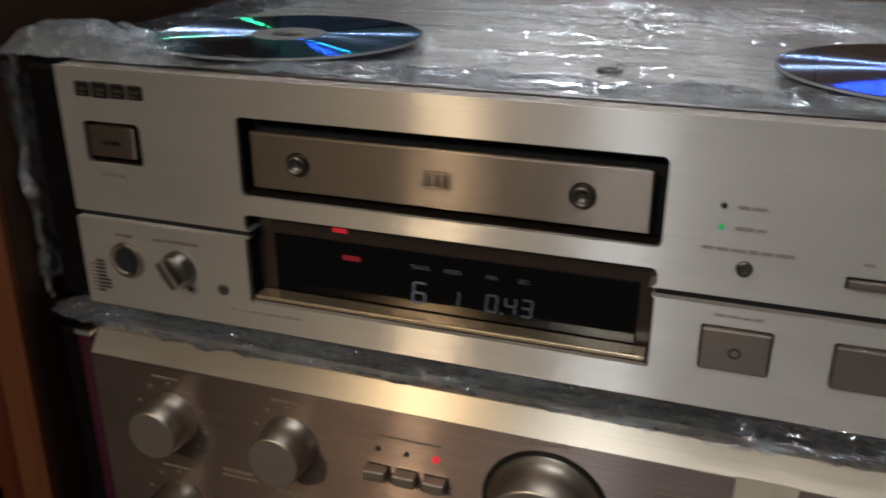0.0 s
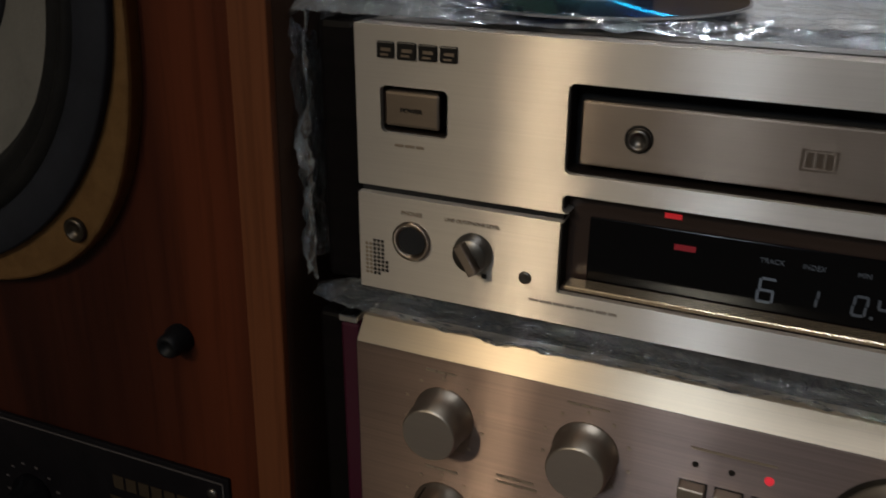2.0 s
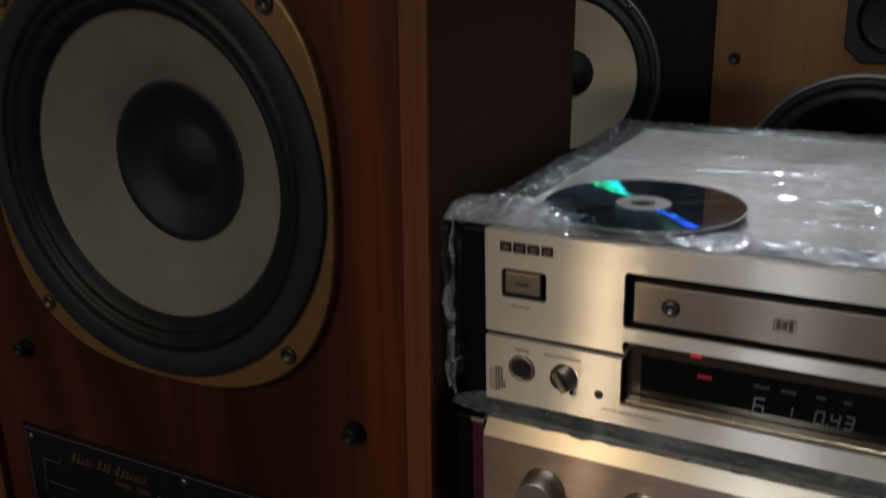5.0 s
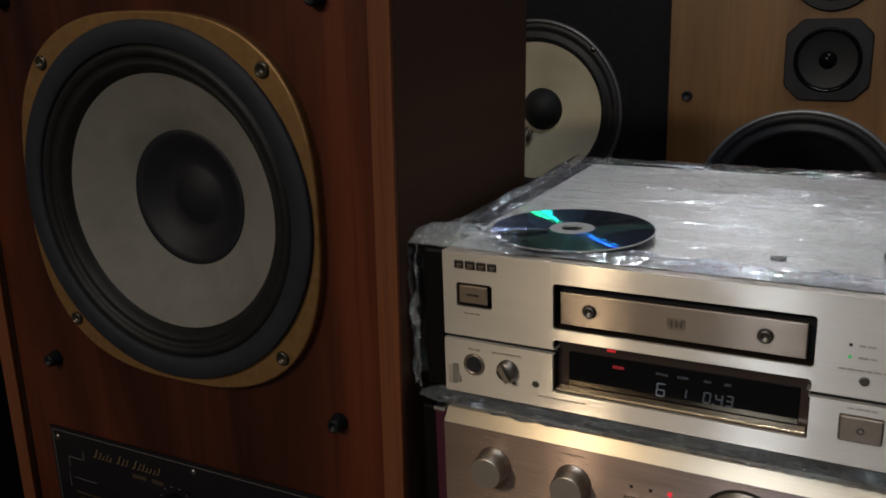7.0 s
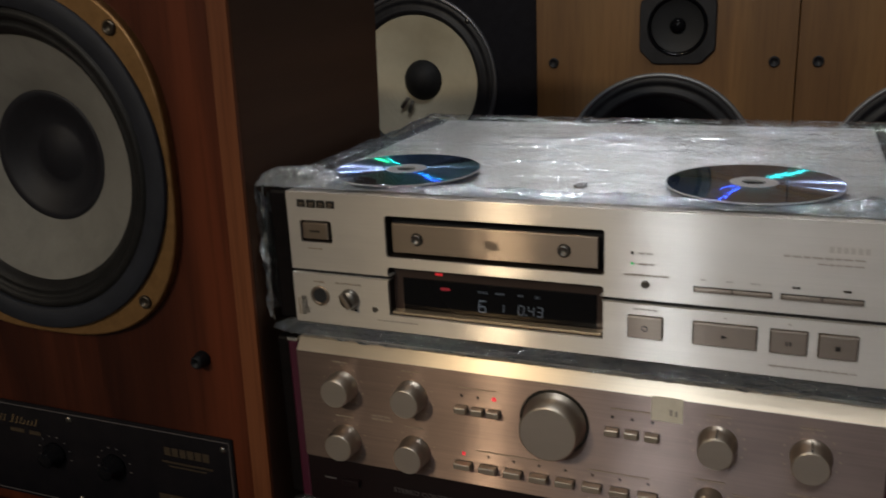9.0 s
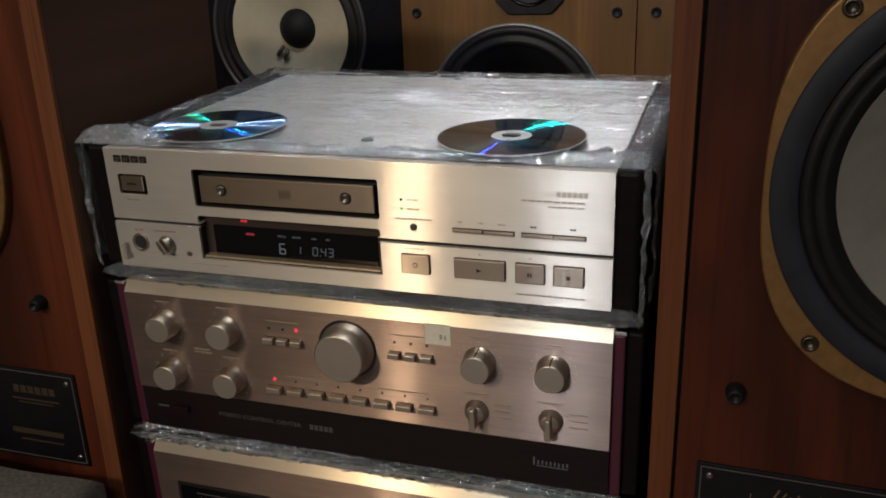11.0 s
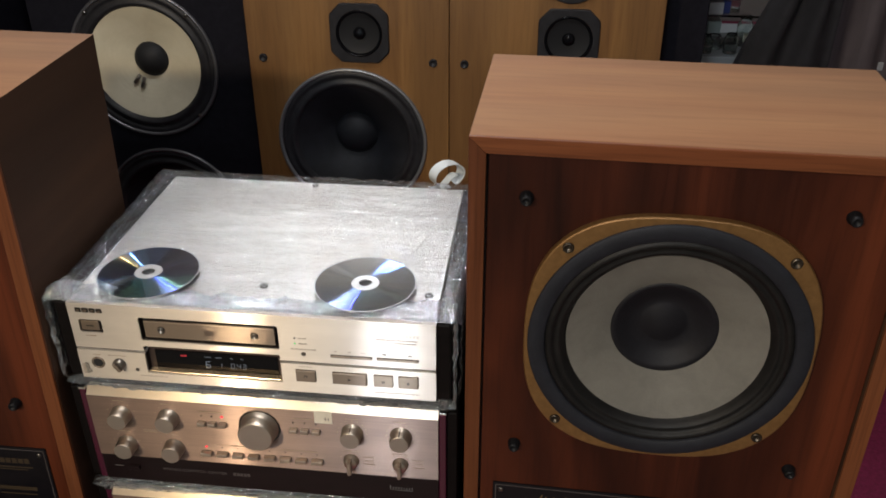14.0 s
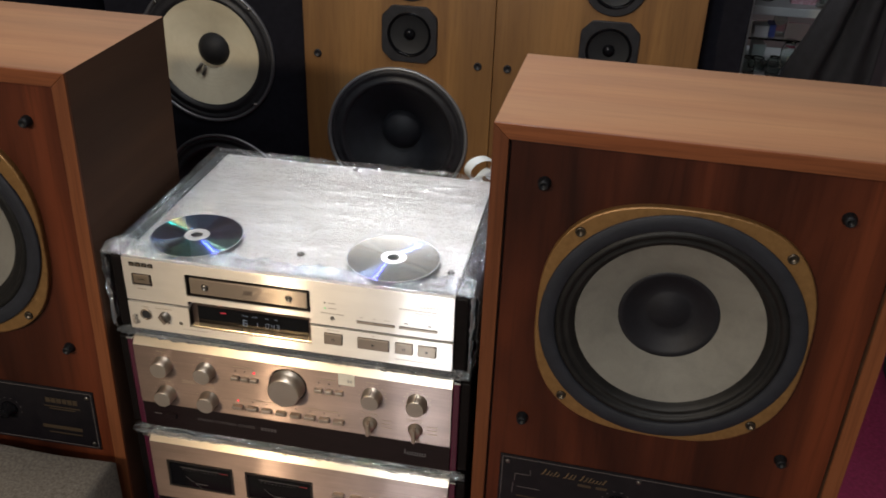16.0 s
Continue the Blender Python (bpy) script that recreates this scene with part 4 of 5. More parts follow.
    br = part("finger_bar", boxes((-0.0021, 0.0021, -0.0105, -0.0060, -0.0066, 0.0066)), DRAWER, kb, bevel=0.0006)
    br.matrix_basis = Matrix.Translation((-0.1650, 0, 0.0196)) @ pose(0, 0, 0, 0, -32, 0)
    lettering("panel_text", "LINE OUT/PHONE LEVEL", 0.0021, INK, lower, (-0.1660, -0.0008, 0.0312))
    part("level_notch", bars([(-0.1605, 0.0102, 0.0020, 0.0018)], -0.0006), DARKINK, lower)
    part("dimple", lathe([(0.0026, -0.0006), (0.0023, -0.0014), (0.0014, -0.0012), (0, -0.0008)], -0.1440, 0, 0.0126, 20), STEEL, lower, smooth=True)
    for name, cols, mat in (("dotted_badge", (0, 1), INK), ("dotted_badge", (2, 3, 4, 5), DARKINK)):
        rows = [(-0.2118 + 0.0018 * c, 0.0172 - 0.0018 * r, 0.0012, 0.0012) for r in range(9) for c in cols if (c < 5 or r > 4) and (c > 1 or r > 0) and not (c > 3 and r > 7)]
        part(name, bars(rows, -0.0006, 0.0003), mat, lower, "dotted printed badge")
    wordlike(-0.1420, -0.1080, 0.0042, 0.0013, -0.0006, 7, GREYINK, lower)
    # right-hand side of the front
    part("indicator", lathe([(0.0011, -0.0001), (0.0009, -0.0007), (0, -0.0008)], 0.0525, 0, 0.0735, 12), DARKINK, front)
    part("indicator", lathe([(0.0011, -0.0001), (0.0009, -0.0007), (0, -0.0008)], 0.0525, 0, 0.0660, 12), GREEN_LED, front, "small green lamp")
    for z, w, q in ((0.0735, 0.009, 1), (0.0660, 0.010, 2), (0.0582, 0.030, 3)):
        wordlike(0.0570 if w < 0.02 else 0.0470, (0.0570 if w < 0.02 else 0.0470) + w, z, 0.0014, -0.0001, q, GREYINK, front)
    part("dimple", lathe([(0.0029, -0.0001), (0.0026, -0.0010), (0.0016, -0.0008), (0, -0.0004)], 0.0615, 0, 0.0518, 20), STEEL, front, "small round push button", smooth=True)
    for x0, x1 in ((0.0930, 0.1420), (0.1468, 0.1955)):
        part("key_slot", boxes((x0, x1, -0.0003, 0.001, 0.0498, 0.0538)), DARKINK, front)
        mid = (x0 + x1) / 2
        for a, b in ((x0 + 0.0006, mid - 0.0003), (mid + 0.0003, x1 - 0.0006)):
            part("slim_key", boxes((a, b, -0.0022, 0.0, 0.0504, 0.0532)), DRAWER, front, "slim bronze rocker key", bevel=0.0005)
    for x in (0.1005, 0.1165, 0.1315):
        wordlike(x - 0.003, x + 0.003, 0.0585, 0.0011, -0.0001, int(x * 1e4), GREYINK, front)
    for x in (0.156, 0.1855):
        part("key_symbol", bars([(x - 0.0012, 0.0583, 0.0020, 0.0013), (x + 0.0012, 0.0583, 0.0020, 0.0013)], -0.0001), DARKINK, front)
    wordlike(0.0540, 0.0720, 0.0338, 0.0012, -0.0006, 12, GREYINK, lower)
    for n, (a, b) in enumerate(((0.0500, 0.0745), (0.0935, 0.1350), (0.1420, 0.1655), (0.1710, 0.1950))):
        part("button_well", boxes((a - 0.0005, b + 0.0005, 0.0085, 0.0122, 0.0122, 0.0302)), MATT, cd)
        bt = part("push_button", boxes((a + 0.0005, b - 0.0005, -0.0030, 0.0084, 0.0132, 0.0292)), DRAWER, cd, "large bronze push button", bevel=0.0007)
        mx = (a + b) / 2
        if n == 0:
            part("button_symbol", lathe([(0.0022, -0.0030), (0.0020, -0.0032), (0.0014, -0.0031)], mx, 0, 0.0208, 20), DARKINK, bt)
        elif n == 1:
            part("button_symbol", prism([(mx - 0.002, 0.0193), (mx + 0.002, 0.0208), (mx - 0.002, 0.0223)], -0.0034, -0.0028), DARKINK, bt, "dark play triangle")
        elif n == 2:
            part("button_symbol", bars([(mx - 0.0011, 0.0208, 0.0012, 0.003), (mx + 0.0011, 0.0208, 0.0012, 0.003)], -0.0030), DARKINK, bt, "dark pause strokes")
        else:
            part("button_symbol", bars([(mx, 0.0208, 0.003, 0.003)], -0.0030), DARKINK, bt, "dark stop square")
        if n in (1, 2):
            part("indicator", bars([(mx, 0.0332, 0.0022, 0.0010)], -0.0006), GREYINK, lower)
    part("model_mark", bars([(0.1745 + 0.0040 * k, 0.0848, 0.0026, 0.0040) for k in range(6)], 0.0, 0.0002), PALEINK, front, "pale model mark as plain bars")
    wordlike(0.1470, 0.1955, 0.0790, 0.0016, 0.0, 21, GREYINK, front)
    wordlike(0.1670, 0.1955, 0.0750, 0.0014, 0.0, 22, GREYINK, front)
    wordlike(0.1430, 0.1960, 0.0035, 0.0014, -0.0006, 23, GREYINK, lower)


cd_player()


def amp_body(name, Z, H, split, label, category):
    """A champagne-fronted amplifier with a chamfered top edge, a dark lower band and plum edges; Z is its underside."""
    am = thing(name, (0.0015, -0.006, Z), label, category, group="matching champagne amplifiers")
    part("case", boxes((-0.216, 0.216, 0.012, 0.37, 0.004, H - 0.001)), BLACK, am, bevel=0.002)
    bm = bmesh.new()
    prof = [(-0.0005, split), (-0.0005, H - 0.0094), (0.014, H - 0.0094), (0.014, split)]
    a, b = ([bm.verts.new((x, y, z)) for y, z in prof] for x in (-0.2165, 0.2165))
    for k in range(4):
        bm.faces.new((a[k], a[(k + 1) % 4], b[(k + 1) % 4], b[k]))
    bm.faces.new(a)
    bm.faces.new(b[::-1])
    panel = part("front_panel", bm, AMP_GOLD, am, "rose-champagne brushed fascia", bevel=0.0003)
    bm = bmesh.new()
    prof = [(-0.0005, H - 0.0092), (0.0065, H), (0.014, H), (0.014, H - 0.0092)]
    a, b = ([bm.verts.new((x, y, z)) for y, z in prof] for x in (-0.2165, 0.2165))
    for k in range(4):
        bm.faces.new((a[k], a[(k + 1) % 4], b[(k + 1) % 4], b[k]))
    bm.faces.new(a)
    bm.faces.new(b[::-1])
    part("top_chamfer", bm, CHAMFER, am, "bevelled upper edge, caught light put into its pale colour", bevel=0.0004)
    band = part("lower_band", boxes((-0.2165, 0.2165, 0.0012, 0.013, 0.0, split - 0.0004)), DARKPANEL, am, "very dark brown lower flap", bevel=0.0008)
    for s in (-1, 1):
        part("edge_strip", boxes((*sorted((s * 0.2169, s * 0.2255)), 0.002, 0.03, 0.0, H - 0.003)), PURPLE, am, "glossy plum edge strip", bevel=0.0015)
        part("edge_cap", boxes((*sorted((s * 0.2175, s * 0.2262)), 0.0015, 0.012, H - 0.0028, H + 0.0005)), CHROME, am, "small bright metal cap", bevel=0.0006)
        part("side_panel", boxes((*sorted((s * 0.2258, s * 0.2385)), 0.006, 0.37, 0.0, H - 0.002)), SIDEWOOD, am, "black-stained wooden side", bevel=0.002)
    return am, panel, band


def preamp():
    Z = 0.567
    am, panel, band = amp_body("control_amplifier", Z, 0.1475, 0.043, "rose-champagne control amplifier with many knobs and keys, under the disc player", "amplifier")
    y = -0.0005
    for x, z, mark in ((-0.176, 0.112, None), (-0.1155, 0.112, None), (-0.1765, 0.064, 35), (-0.1155, 0.064, None), (0.1125, 0.110, 0), (0.1715, 0.110, 0)):
        knob("rotary_knob", am, x, z, y, 0.0125, 0.0165, "champagne aluminium rotary knob", mark)
        ticks(panel, x, z, 0.0178, y, 9 if x < 0 else 13)
        wordlike(x - 0.008, x + 0.008, z + 0.0205, 0.0013, y, int(abs(x * z) * 1e6), INK, panel)
    knob("volume_knob", am, -0.002, 0.1075, y, 0.0225, 0.020, "large champagne volume knob", None, 0.95)
    # Flat dark ring: the shadow in the gap behind the knob, put on in ink.
    part("knob_shade_ring", lathe([(0.0262, y - 0.0003), (0.0238, y - 0.0003)], -0.002, 0, 0.1075, 56), DARKINK, panel)
    wordlike(-0.012, 0.008, 0.1370, 0.0014, y, 31, INK, panel)
    for x in (0.109, 0.170):
        k = part("lever_knob", lathe([(0.0098, y), (0.0098, y - 0.002), (0.0085, y - 0.003), (0.008, y - 0.007), (0.007, y - 0.008), (0, y - 0.008)], x, 0, 0.065, 40), KNOB, am, "small selector with a finger bar", smooth=True)
        part("finger_bar", prism([(x - 0.0022, 0.0735), (x + 0.0022, 0.0735), (x + 0.0028, 0.0560), (x, 0.0530), (x - 0.0028, 0.0560)], y - 0.016, y - 0.006), KNOB, k, bevel=0.0008)
        ticks(panel, x, 0.065, 0.0135, y, 5, 140)
        printed([(x + 0.022, 0.072, 0.014, 0.0011), (x + 0.022, 0.066, 0.013, 0.0011), (x + 0.022, 0.060, 0.014, 0.0011)], y, INK, panel)
        wordlike(x - 0.011, x + 0.011, 0.0800, 0.0014, y, int(x * 1e5), INK, panel)
    for row in ((-0.0740, -0.0610, -0.0480), (0.0405, 0.0545, 0.0685)):
        for x in row:
            # Key's edge shadow drawn as a flat dark plate, wider to the right.
            part("key_shade", boxes((x - 0.0051, x + 0.0054, y - 0.0004, y + 0.001, 0.1050, 0.1108)), DARKINK, panel)
            part("push_key", boxes((x - 0.0048, x + 0.0048, y - 0.0060, y, 0.1055, 0.1105)), KNOB, am, "small champagne push key", bevel=0.0006)
            if x != -0.0480:
                part("key_dot", lathe([(0.0012, y), (0.0010, y - 0.0006), (0, y - 0.0006)], x, 0, 0.1185, 12), DARKINK, panel)
        printed([(sum(row) / 3, 0.1255, 0.030, 0.0009)], y, INK, panel)
    part("indicator", lathe([(0.0017, y), (0.0014, y - 0.0010), (0, y - 0.0012)], -0.0480, 0, 0.1190, 14), RED_LED, panel, "red lit indicator")
    part("indicator", lathe([(0.0015, y), (0.0012, y - 0.0010), (0, y - 0.0012)], -0.0740, 0, 0.0690, 14), RED_LED, panel, "red lit indicator")
    for k in range(8):
        x = -0.0740 + 0.0201 * k
        # Same inked shadow behind each source key.
        part("key_shade", boxes((x - 0.0071, x + 0.0075, y - 0.0004, y + 0.001, 0.0568, 0.0629)), DARKINK, panel)
        part("push_key", boxes((x - 0.0068, x + 0.0068, y - 0.0065, y, 0.0575, 0.0625)), KNOB, am, "champagne source key", bevel=0.0006)
        if k:
            part("key_dot", lathe([(0.0010, y), (0.0008, y - 0.0006), (0, y - 0.0006)], x, 0, 0.0690, 12), DARKINK, panel)
    printed([(-0.038, 0.0735, 0.050, 0.0008), (0.045, 0.0735, 0.045, 0.0008)], y, INK, panel)
    wordlike(-0.1520, -0.1340, 0.0895, 0.0016, y, 41, INK, panel)
    wordlike(-0.1520, -0.1340, 0.0865, 0.0016, y, 42, INK, panel)
    st = part("price_sticker", boxes((0.0675, 0.0890, y - 0.0006, y, 0.1210, 0.1395)), PAPER, panel, "cream paper sticker with faint marks")
    part("sticker_print", bars([(0.081, 0.1285, 0.0020, 0.0045), (0.0845, 0.1280, 0.0016, 0.0040)], y - 0.0006), GREYINK, st)
    part("power_key", boxes((-0.183, -0.168, -0.0030, 0.002, 0.0205, 0.0265)), DARKPANEL, band, "dark power key", bevel=0.0008)
    printed([(-0.196, 0.0235, 0.011, 0.0016)], 0.0012, DIMINK, band)
    lettering("panel_text", "STEREO CONTROL CENTER", 0.0056, DIMINK, band, (-0.0960, 0.0009, 0.0235), 0.083)
    part("model_mark", bars([(-0.0440 + 0.0046 * k, 0.0235, 0.0034, 0.0050) for k in range(5)], 0.0012), DIMINK, band, "pale model mark as plain bars")
    rng = random.Random(3)
    part("maker_mark", bars([(0.1560, 0.0235, 0.0012, 0.0075)] + [(0.1595 + 0.0034 * k, 0.0222 + 0.0008 * rng.random(), 0.0012, 0.0034) for k in range(8)] + [(0.171, 0.0192, 0.026, 0.0006)], 0.0012), SILVER, band, "bright script mark as plain strokes")


preamp()


def power_amp():
    Z = 0.385
    am, panel, band = amp_body("power_amplifier", Z, 0.162, 0.048, "rose-champagne power amplifier with two dark level meters, lowest in the stack", "amplifier")
    y = -0.0005
    for x0 in (-0.194, -0.0755):
        me = part("level_meter", holed(x0, x0 + 0.0995, 0.0735, 0.1225, [(x0 + 0.003, x0 + 0.0965, 0.0765, 0.1195)], y - 0.0012, y + 0.0005, 0.001), DARKINK, am, "dark framed level meter")
        part("meter_face", boxes((x0 + 0.002, x0 + 0.0975, y - 0.0004, y + 0.0004, 0.0755, 0.1205)), SMOKE, me)
        part("meter_scale", bars([(x0 + 0.050, 0.1120, 0.060, 0.0010)], y - 0.0004), DIMINK, me)
        part("meter_scale", bars([(x0 + 0.024 + 0.0055 * k, 0.1080, 0.0007, 0.0020) for k in range(10)], y - 0.0004), DIMINK, me)
        part("meter_scale", bars([(x0 + 0.086, 0.1110, 0.012, 0.0010)], y - 0.0004), RED_DULL, me)
        part("meter_legend", bars([(x0 + 0.050, 0.0840, 0.018, 0.0014)], y - 0.0004), DIMINK, me)
        nd = part("meter_needle", boxes((-0.0003, 0.0003, y - 0.0011, y - 0.0008, 0, 0.030)), DIMINK, me)
        nd.matrix_basis = Matrix.Translation((x0 + 0.050, 0, 0.0765)) @ pose(0, 0, 0, 0, -50, 0)
    for x in (0.062, 0.0875, 0.113):
        part("push_key", boxes((x - 0.0078, x + 0.0078, y - 0.0065, y, 0.1075, 0.1125)), KNOB, am, "champagne push key", bevel=0.0006)
    printed([(0.0875, 0.1205, 0.020, 0.0010)], y, INK, panel)
    for s in (-1, 1):
        for yy in (0.06, 0.31):
            part("foot", lathe([(0.02, 0.004), (0.021, -0.012), (0.02, -0.015), (0, -0.015)], s * 0.17, yy, 0, 24, "z"), RUBBER, am, smooth=True)
    # feet of the unit above rest on this one


RED_DULL = material("dull_red_print", (0.25, 0.03, 0.03), 0.5)
power_amp()
rest = thing("equipment_stand", (0, 0.18, 0), "low black equipment stand carrying the stacked units", "stand")
part("top_board", boxes((-0.235, 0.235, -0.17, 0.20, 0.345, 0.370)), MATT, rest, bevel=0.002)
for sx in (-0.22, 0.22):
    part("side_board", boxes((sx - 0.012, sx + 0.012, -0.16, 0.19, 0.0, 0.345)), MATT, rest, bevel=0.002)
for x in (-0.17, 0.17):
    for yy in (0.06, 0.31):
        tagged(part("rubber_spacer", lathe([(0.0, 0.545), (0.021, 0.546), (0.021, 0.5705), (0.0, 0.571)], x, yy, 0, 24, "z"), RUBBER, None, smooth=True), "round black rubber foot between two amplifiers", "foot")


# ---- clear stretch film ----
def ridged(p, octaves=3):
    v, a = 0.0, 1.0
    for k in range(octaves):
        v += a * (1 - abs(noise.noise(p)) * 2.2)
        p, a = p * 2.03 + Vector((3.1, 1.7, 9.2)), a * 0.5
    return v


def film_sheet():
    """A wrinkled wrap over lid and sides."""
    f = thing("stretch_film", (0, 0, 0.836), "clear crinkled stretch film wrapped round the disc player, shining with creases", "plastic film")
    bm = bmesh.new()
    nx, ny, hw, drop = 440, 270, 0.2365, 0.104
    total = 2 * hw + 2 * drop
    rng = random.Random(17)
    creases = []
    for k in range(30):
        # sharp fold lines, most of them towards the back and one side
        px, py = rng.uniform(-0.2, 0.22) if k % 3 else rng.uniform(0.05, 0.22), rng.uniform(0.06, 0.34)
        turn = radians(rng.choice((rng.uniform(-14, 14), rng.uniform(50, 115))))
        creases.append((px, py, math.cos(turn), math.sin(turn), rng.uniform(0.02, 0.075), rng.uniform(0.0008, 0.0022), rng.uniform(0.001, 0.0018)))
    for k in range(34):
        # long straight tension lines across the lid
        turn = radians(rng.uniform(-3, 3))
        creases.append((rng.uniform(-0.12, 0.2), rng.uniform(0.10, 0.33), math.cos(turn), math.sin(turn), rng.uniform(0.03, 0.10), rng.uniform(0.0007, 0.0015), rng.uniform(0.0009, 0.0013)))
    rows = []
    for j in range(ny + 1):
        y = 0.003 + 0.350 * j / ny
        row = []
        for i in range(nx + 1):
            s = -total / 2 + total * i / nx
            if s < -hw:
                x, z, nrm = -hw, -(-hw - s), Vector((-1, 0, 0))
            elif s > hw:
                x, z, nrm = hw, -(s - hw), Vector((1, 0, 0))
            else:
                x, z, nrm = s, 0.0, Vector((0, 0, 1))
            edge = min(1.0, abs(abs(s) - hw) / 0.02)
            front = math.exp(-y / 0.04)
            p = Vector((s, y, 0))
            w = 0.0008 * ridged(Vector((s * 4, y * 95, 1.0)), 2) + 0.0007 * ridged(Vector((s * 3 + 5, y * 150, 8.0)), 1)
            w += 0.0007 * ridged(Vector((s * 12 + y * 10, y * 30 - s * 5, 4.0)), 2)
            w += 0.0034 * front * max(0.0, ridged(Vector((s * 60, y * 70, 7.0)), 3) - 0.2)
            w += 0.0006 * (1 - edge) * ridged(Vector((s * 70, y * 70, 2.0)), 2)
            side = math.exp(-abs(s + hw) / 0.03)
            w += 0.0026 * side * max(0.0, ridged(Vector((s * 75, y * 60, 9.0)), 3) - 0.2)
            back = max(0.0, (y - 0.262) / 0.09)
            w += back * (0.0016 * ridged(Vector((s * 55, y * 75, 5.0)), 3) + 0.0008 * noise.noise(Vector((s * 150, y * 160, 2.0))))
            fan = math.exp(-((s - 0.10) / 0.085) ** 2 - ((y - 0.19) / 0.085) ** 2) + 0.6 * math.exp(-((s + 0.03) / 0.08) ** 2 - ((y - 0.17) / 0.07) ** 2)
            w += 0.0025 * fan * max(0.0, ridged(Vector(((s + (y - 0.1) * 0.35) * 95, y * 7, 6.0)), 2) - 0.35)
            if z < 0:
                w += 0.0009 * ridged(Vector((z * 30, y * 22, 11.0)), 2) + 0.001
            if z == 0:
                for px, py, c, sn, half, high, thin in creases:
                    u, v = (s - px) * c + (y - py) * sn, (y - py) * c - (s - px) * sn
                    if abs(u) < half and abs(v) < 0.005:
                        w += high * (1 - (u / half) ** 2) * math.exp(-(v / thin) ** 2)
            along = ((s - 0.16) * 0.05 + (y - 0.13) * 0.14) / 0.0221
            off = abs((s - 0.16) * 0.942 - (y - 0.13) * 0.336)
            if -0.2 < along < 1.2 and z == 0:
                w += 0.0026 * math.exp(-(off / 0.0025) ** 2)
            hump = math.exp(-((s + 0.205) / 0.035) ** 2 - ((y - 0.018) / 0.022) ** 2)
            w += hump * (0.009 + 0.005 * noise.noise(Vector((s * 90, y * 90, 3))))
            row.append(bm.verts.new(Vector((x, y, z)) + nrm * (0.0012 + w)))
        rows.append(row)
    for a, b in zip(rows, rows[1:]):
        for k in range(nx):
            bm.faces.new((a[k], a[k + 1], b[k + 1], b[k]))
    part("top_wrap", bm, FILM, f, "creased clear film over lid and sides", smooth=True)
    # loose crumpled selvedge hanging down the front corners
    for s, bulge in ((-1, 0.0065), (1, 0.0022)):
        bm, rows = bmesh.new(), []
        for j in range(81):
            q = j / 80
            z = 0.004 - 0.112 * q
            wide = bulge * (1.1 + 1.1 * noise.noise(Vector((q * 5.5, s, 0.5))))
            row = []
            for i in range(17):
                u = i / 16
                n1 = noise.noise(Vector((q * 14, u * 2.5, s * 4)))
                n2 = abs(noise.noise(Vector((q * 45, u * 6, s * 9))))
                row.append(bm.verts.new((s * (0.2352 + wide * 1.25 * u + 0.002 * n1), -0.003 + 0.007 * u + 0.007 * n1 * u + 0.0040 * n2, z + 0.0025 * n1)))
            rows.append(row)
        for a, b in zip(rows, rows[1:]):
            for k in range(16):
                bm.faces.new((a[k], a[k + 1], b[k + 1], b[k]))
        part("loose_edge", bm, FILM_LOOSE, f, "crumpled loose film edge", smooth=True)
    # doubled, crumpled edge along the front of the lid
    bm, rows = bmesh.new(), []
    for j in range(221):
        x = -0.236 + 0.472 * j / 220
        deep = 0.030 + 0.010 * noise.noise(Vector((x * 14, 0.2, 8))) + 0.012 * noise.noise(Vector((x * 70, 0.7, 8))) + 0.016 * max(0.0, x / 0.236)
        row = []
        for i in range(17):
            u = i / 16
            n1, n2 = noise.noise(Vector((x * 60, u * 4, 12.2))), noise.noise(Vector((x * 150, u * 9, 15.1)))
            row.append(bm.verts.new((x, 0.0015 + deep * u, 0.0025 + 0.0020 * abs(n1) + 0.0013 * abs(n2) + 0.0015 * math.sin(math.pi * u))))
        rows.append(row)
    for a, b in zip(rows, rows[1:]):
        for k in range(16):
            bm.faces.new((a[k], a[k + 1], b[k + 1], b[k]))
    part("folded_edge", bm, FILM_FOLD, f, "milky doubled film along the front edge", smooth=True)
    # crumpled tuft over the front corner
    bm, rows = bmesh.new(), []
    for j in range(61):
        q = j / 60
        x = -0.242 + 0.095 * q
        row = []
        for i in range(25):
            u = i / 24
            n1, n2 = noise.noise(Vector((q * 9, u * 5, 2.2))), noise.noise(Vector((q * 30, u * 15, 5.1)))
            swell = math.sin(math.pi * min(1, u * 1.05)) * (0.3 + 0.7 * math.sin(math.pi * min(1.0, q ** 0.75 + 0.10))) * (1 - q ** 3)
            row.append(bm.verts.new((x + 0.002 * n2, -0.001 + 0.036 * u + 0.003 * n1, 0.003 + 0.0115 * swell + 0.005 * abs(n1) * swell + 0.0022 * abs(n2))))
        rows.append(row)
    for a, b in zip(rows, rows[1:]):
        for k in range(24):
            bm.faces.new((a[k], a[k + 1], b[k + 1], b[k]))
    part("corner_tuft", bm, FILM_EDGE, f, "bunched film at the front corner", smooth=True)


film_sheet()


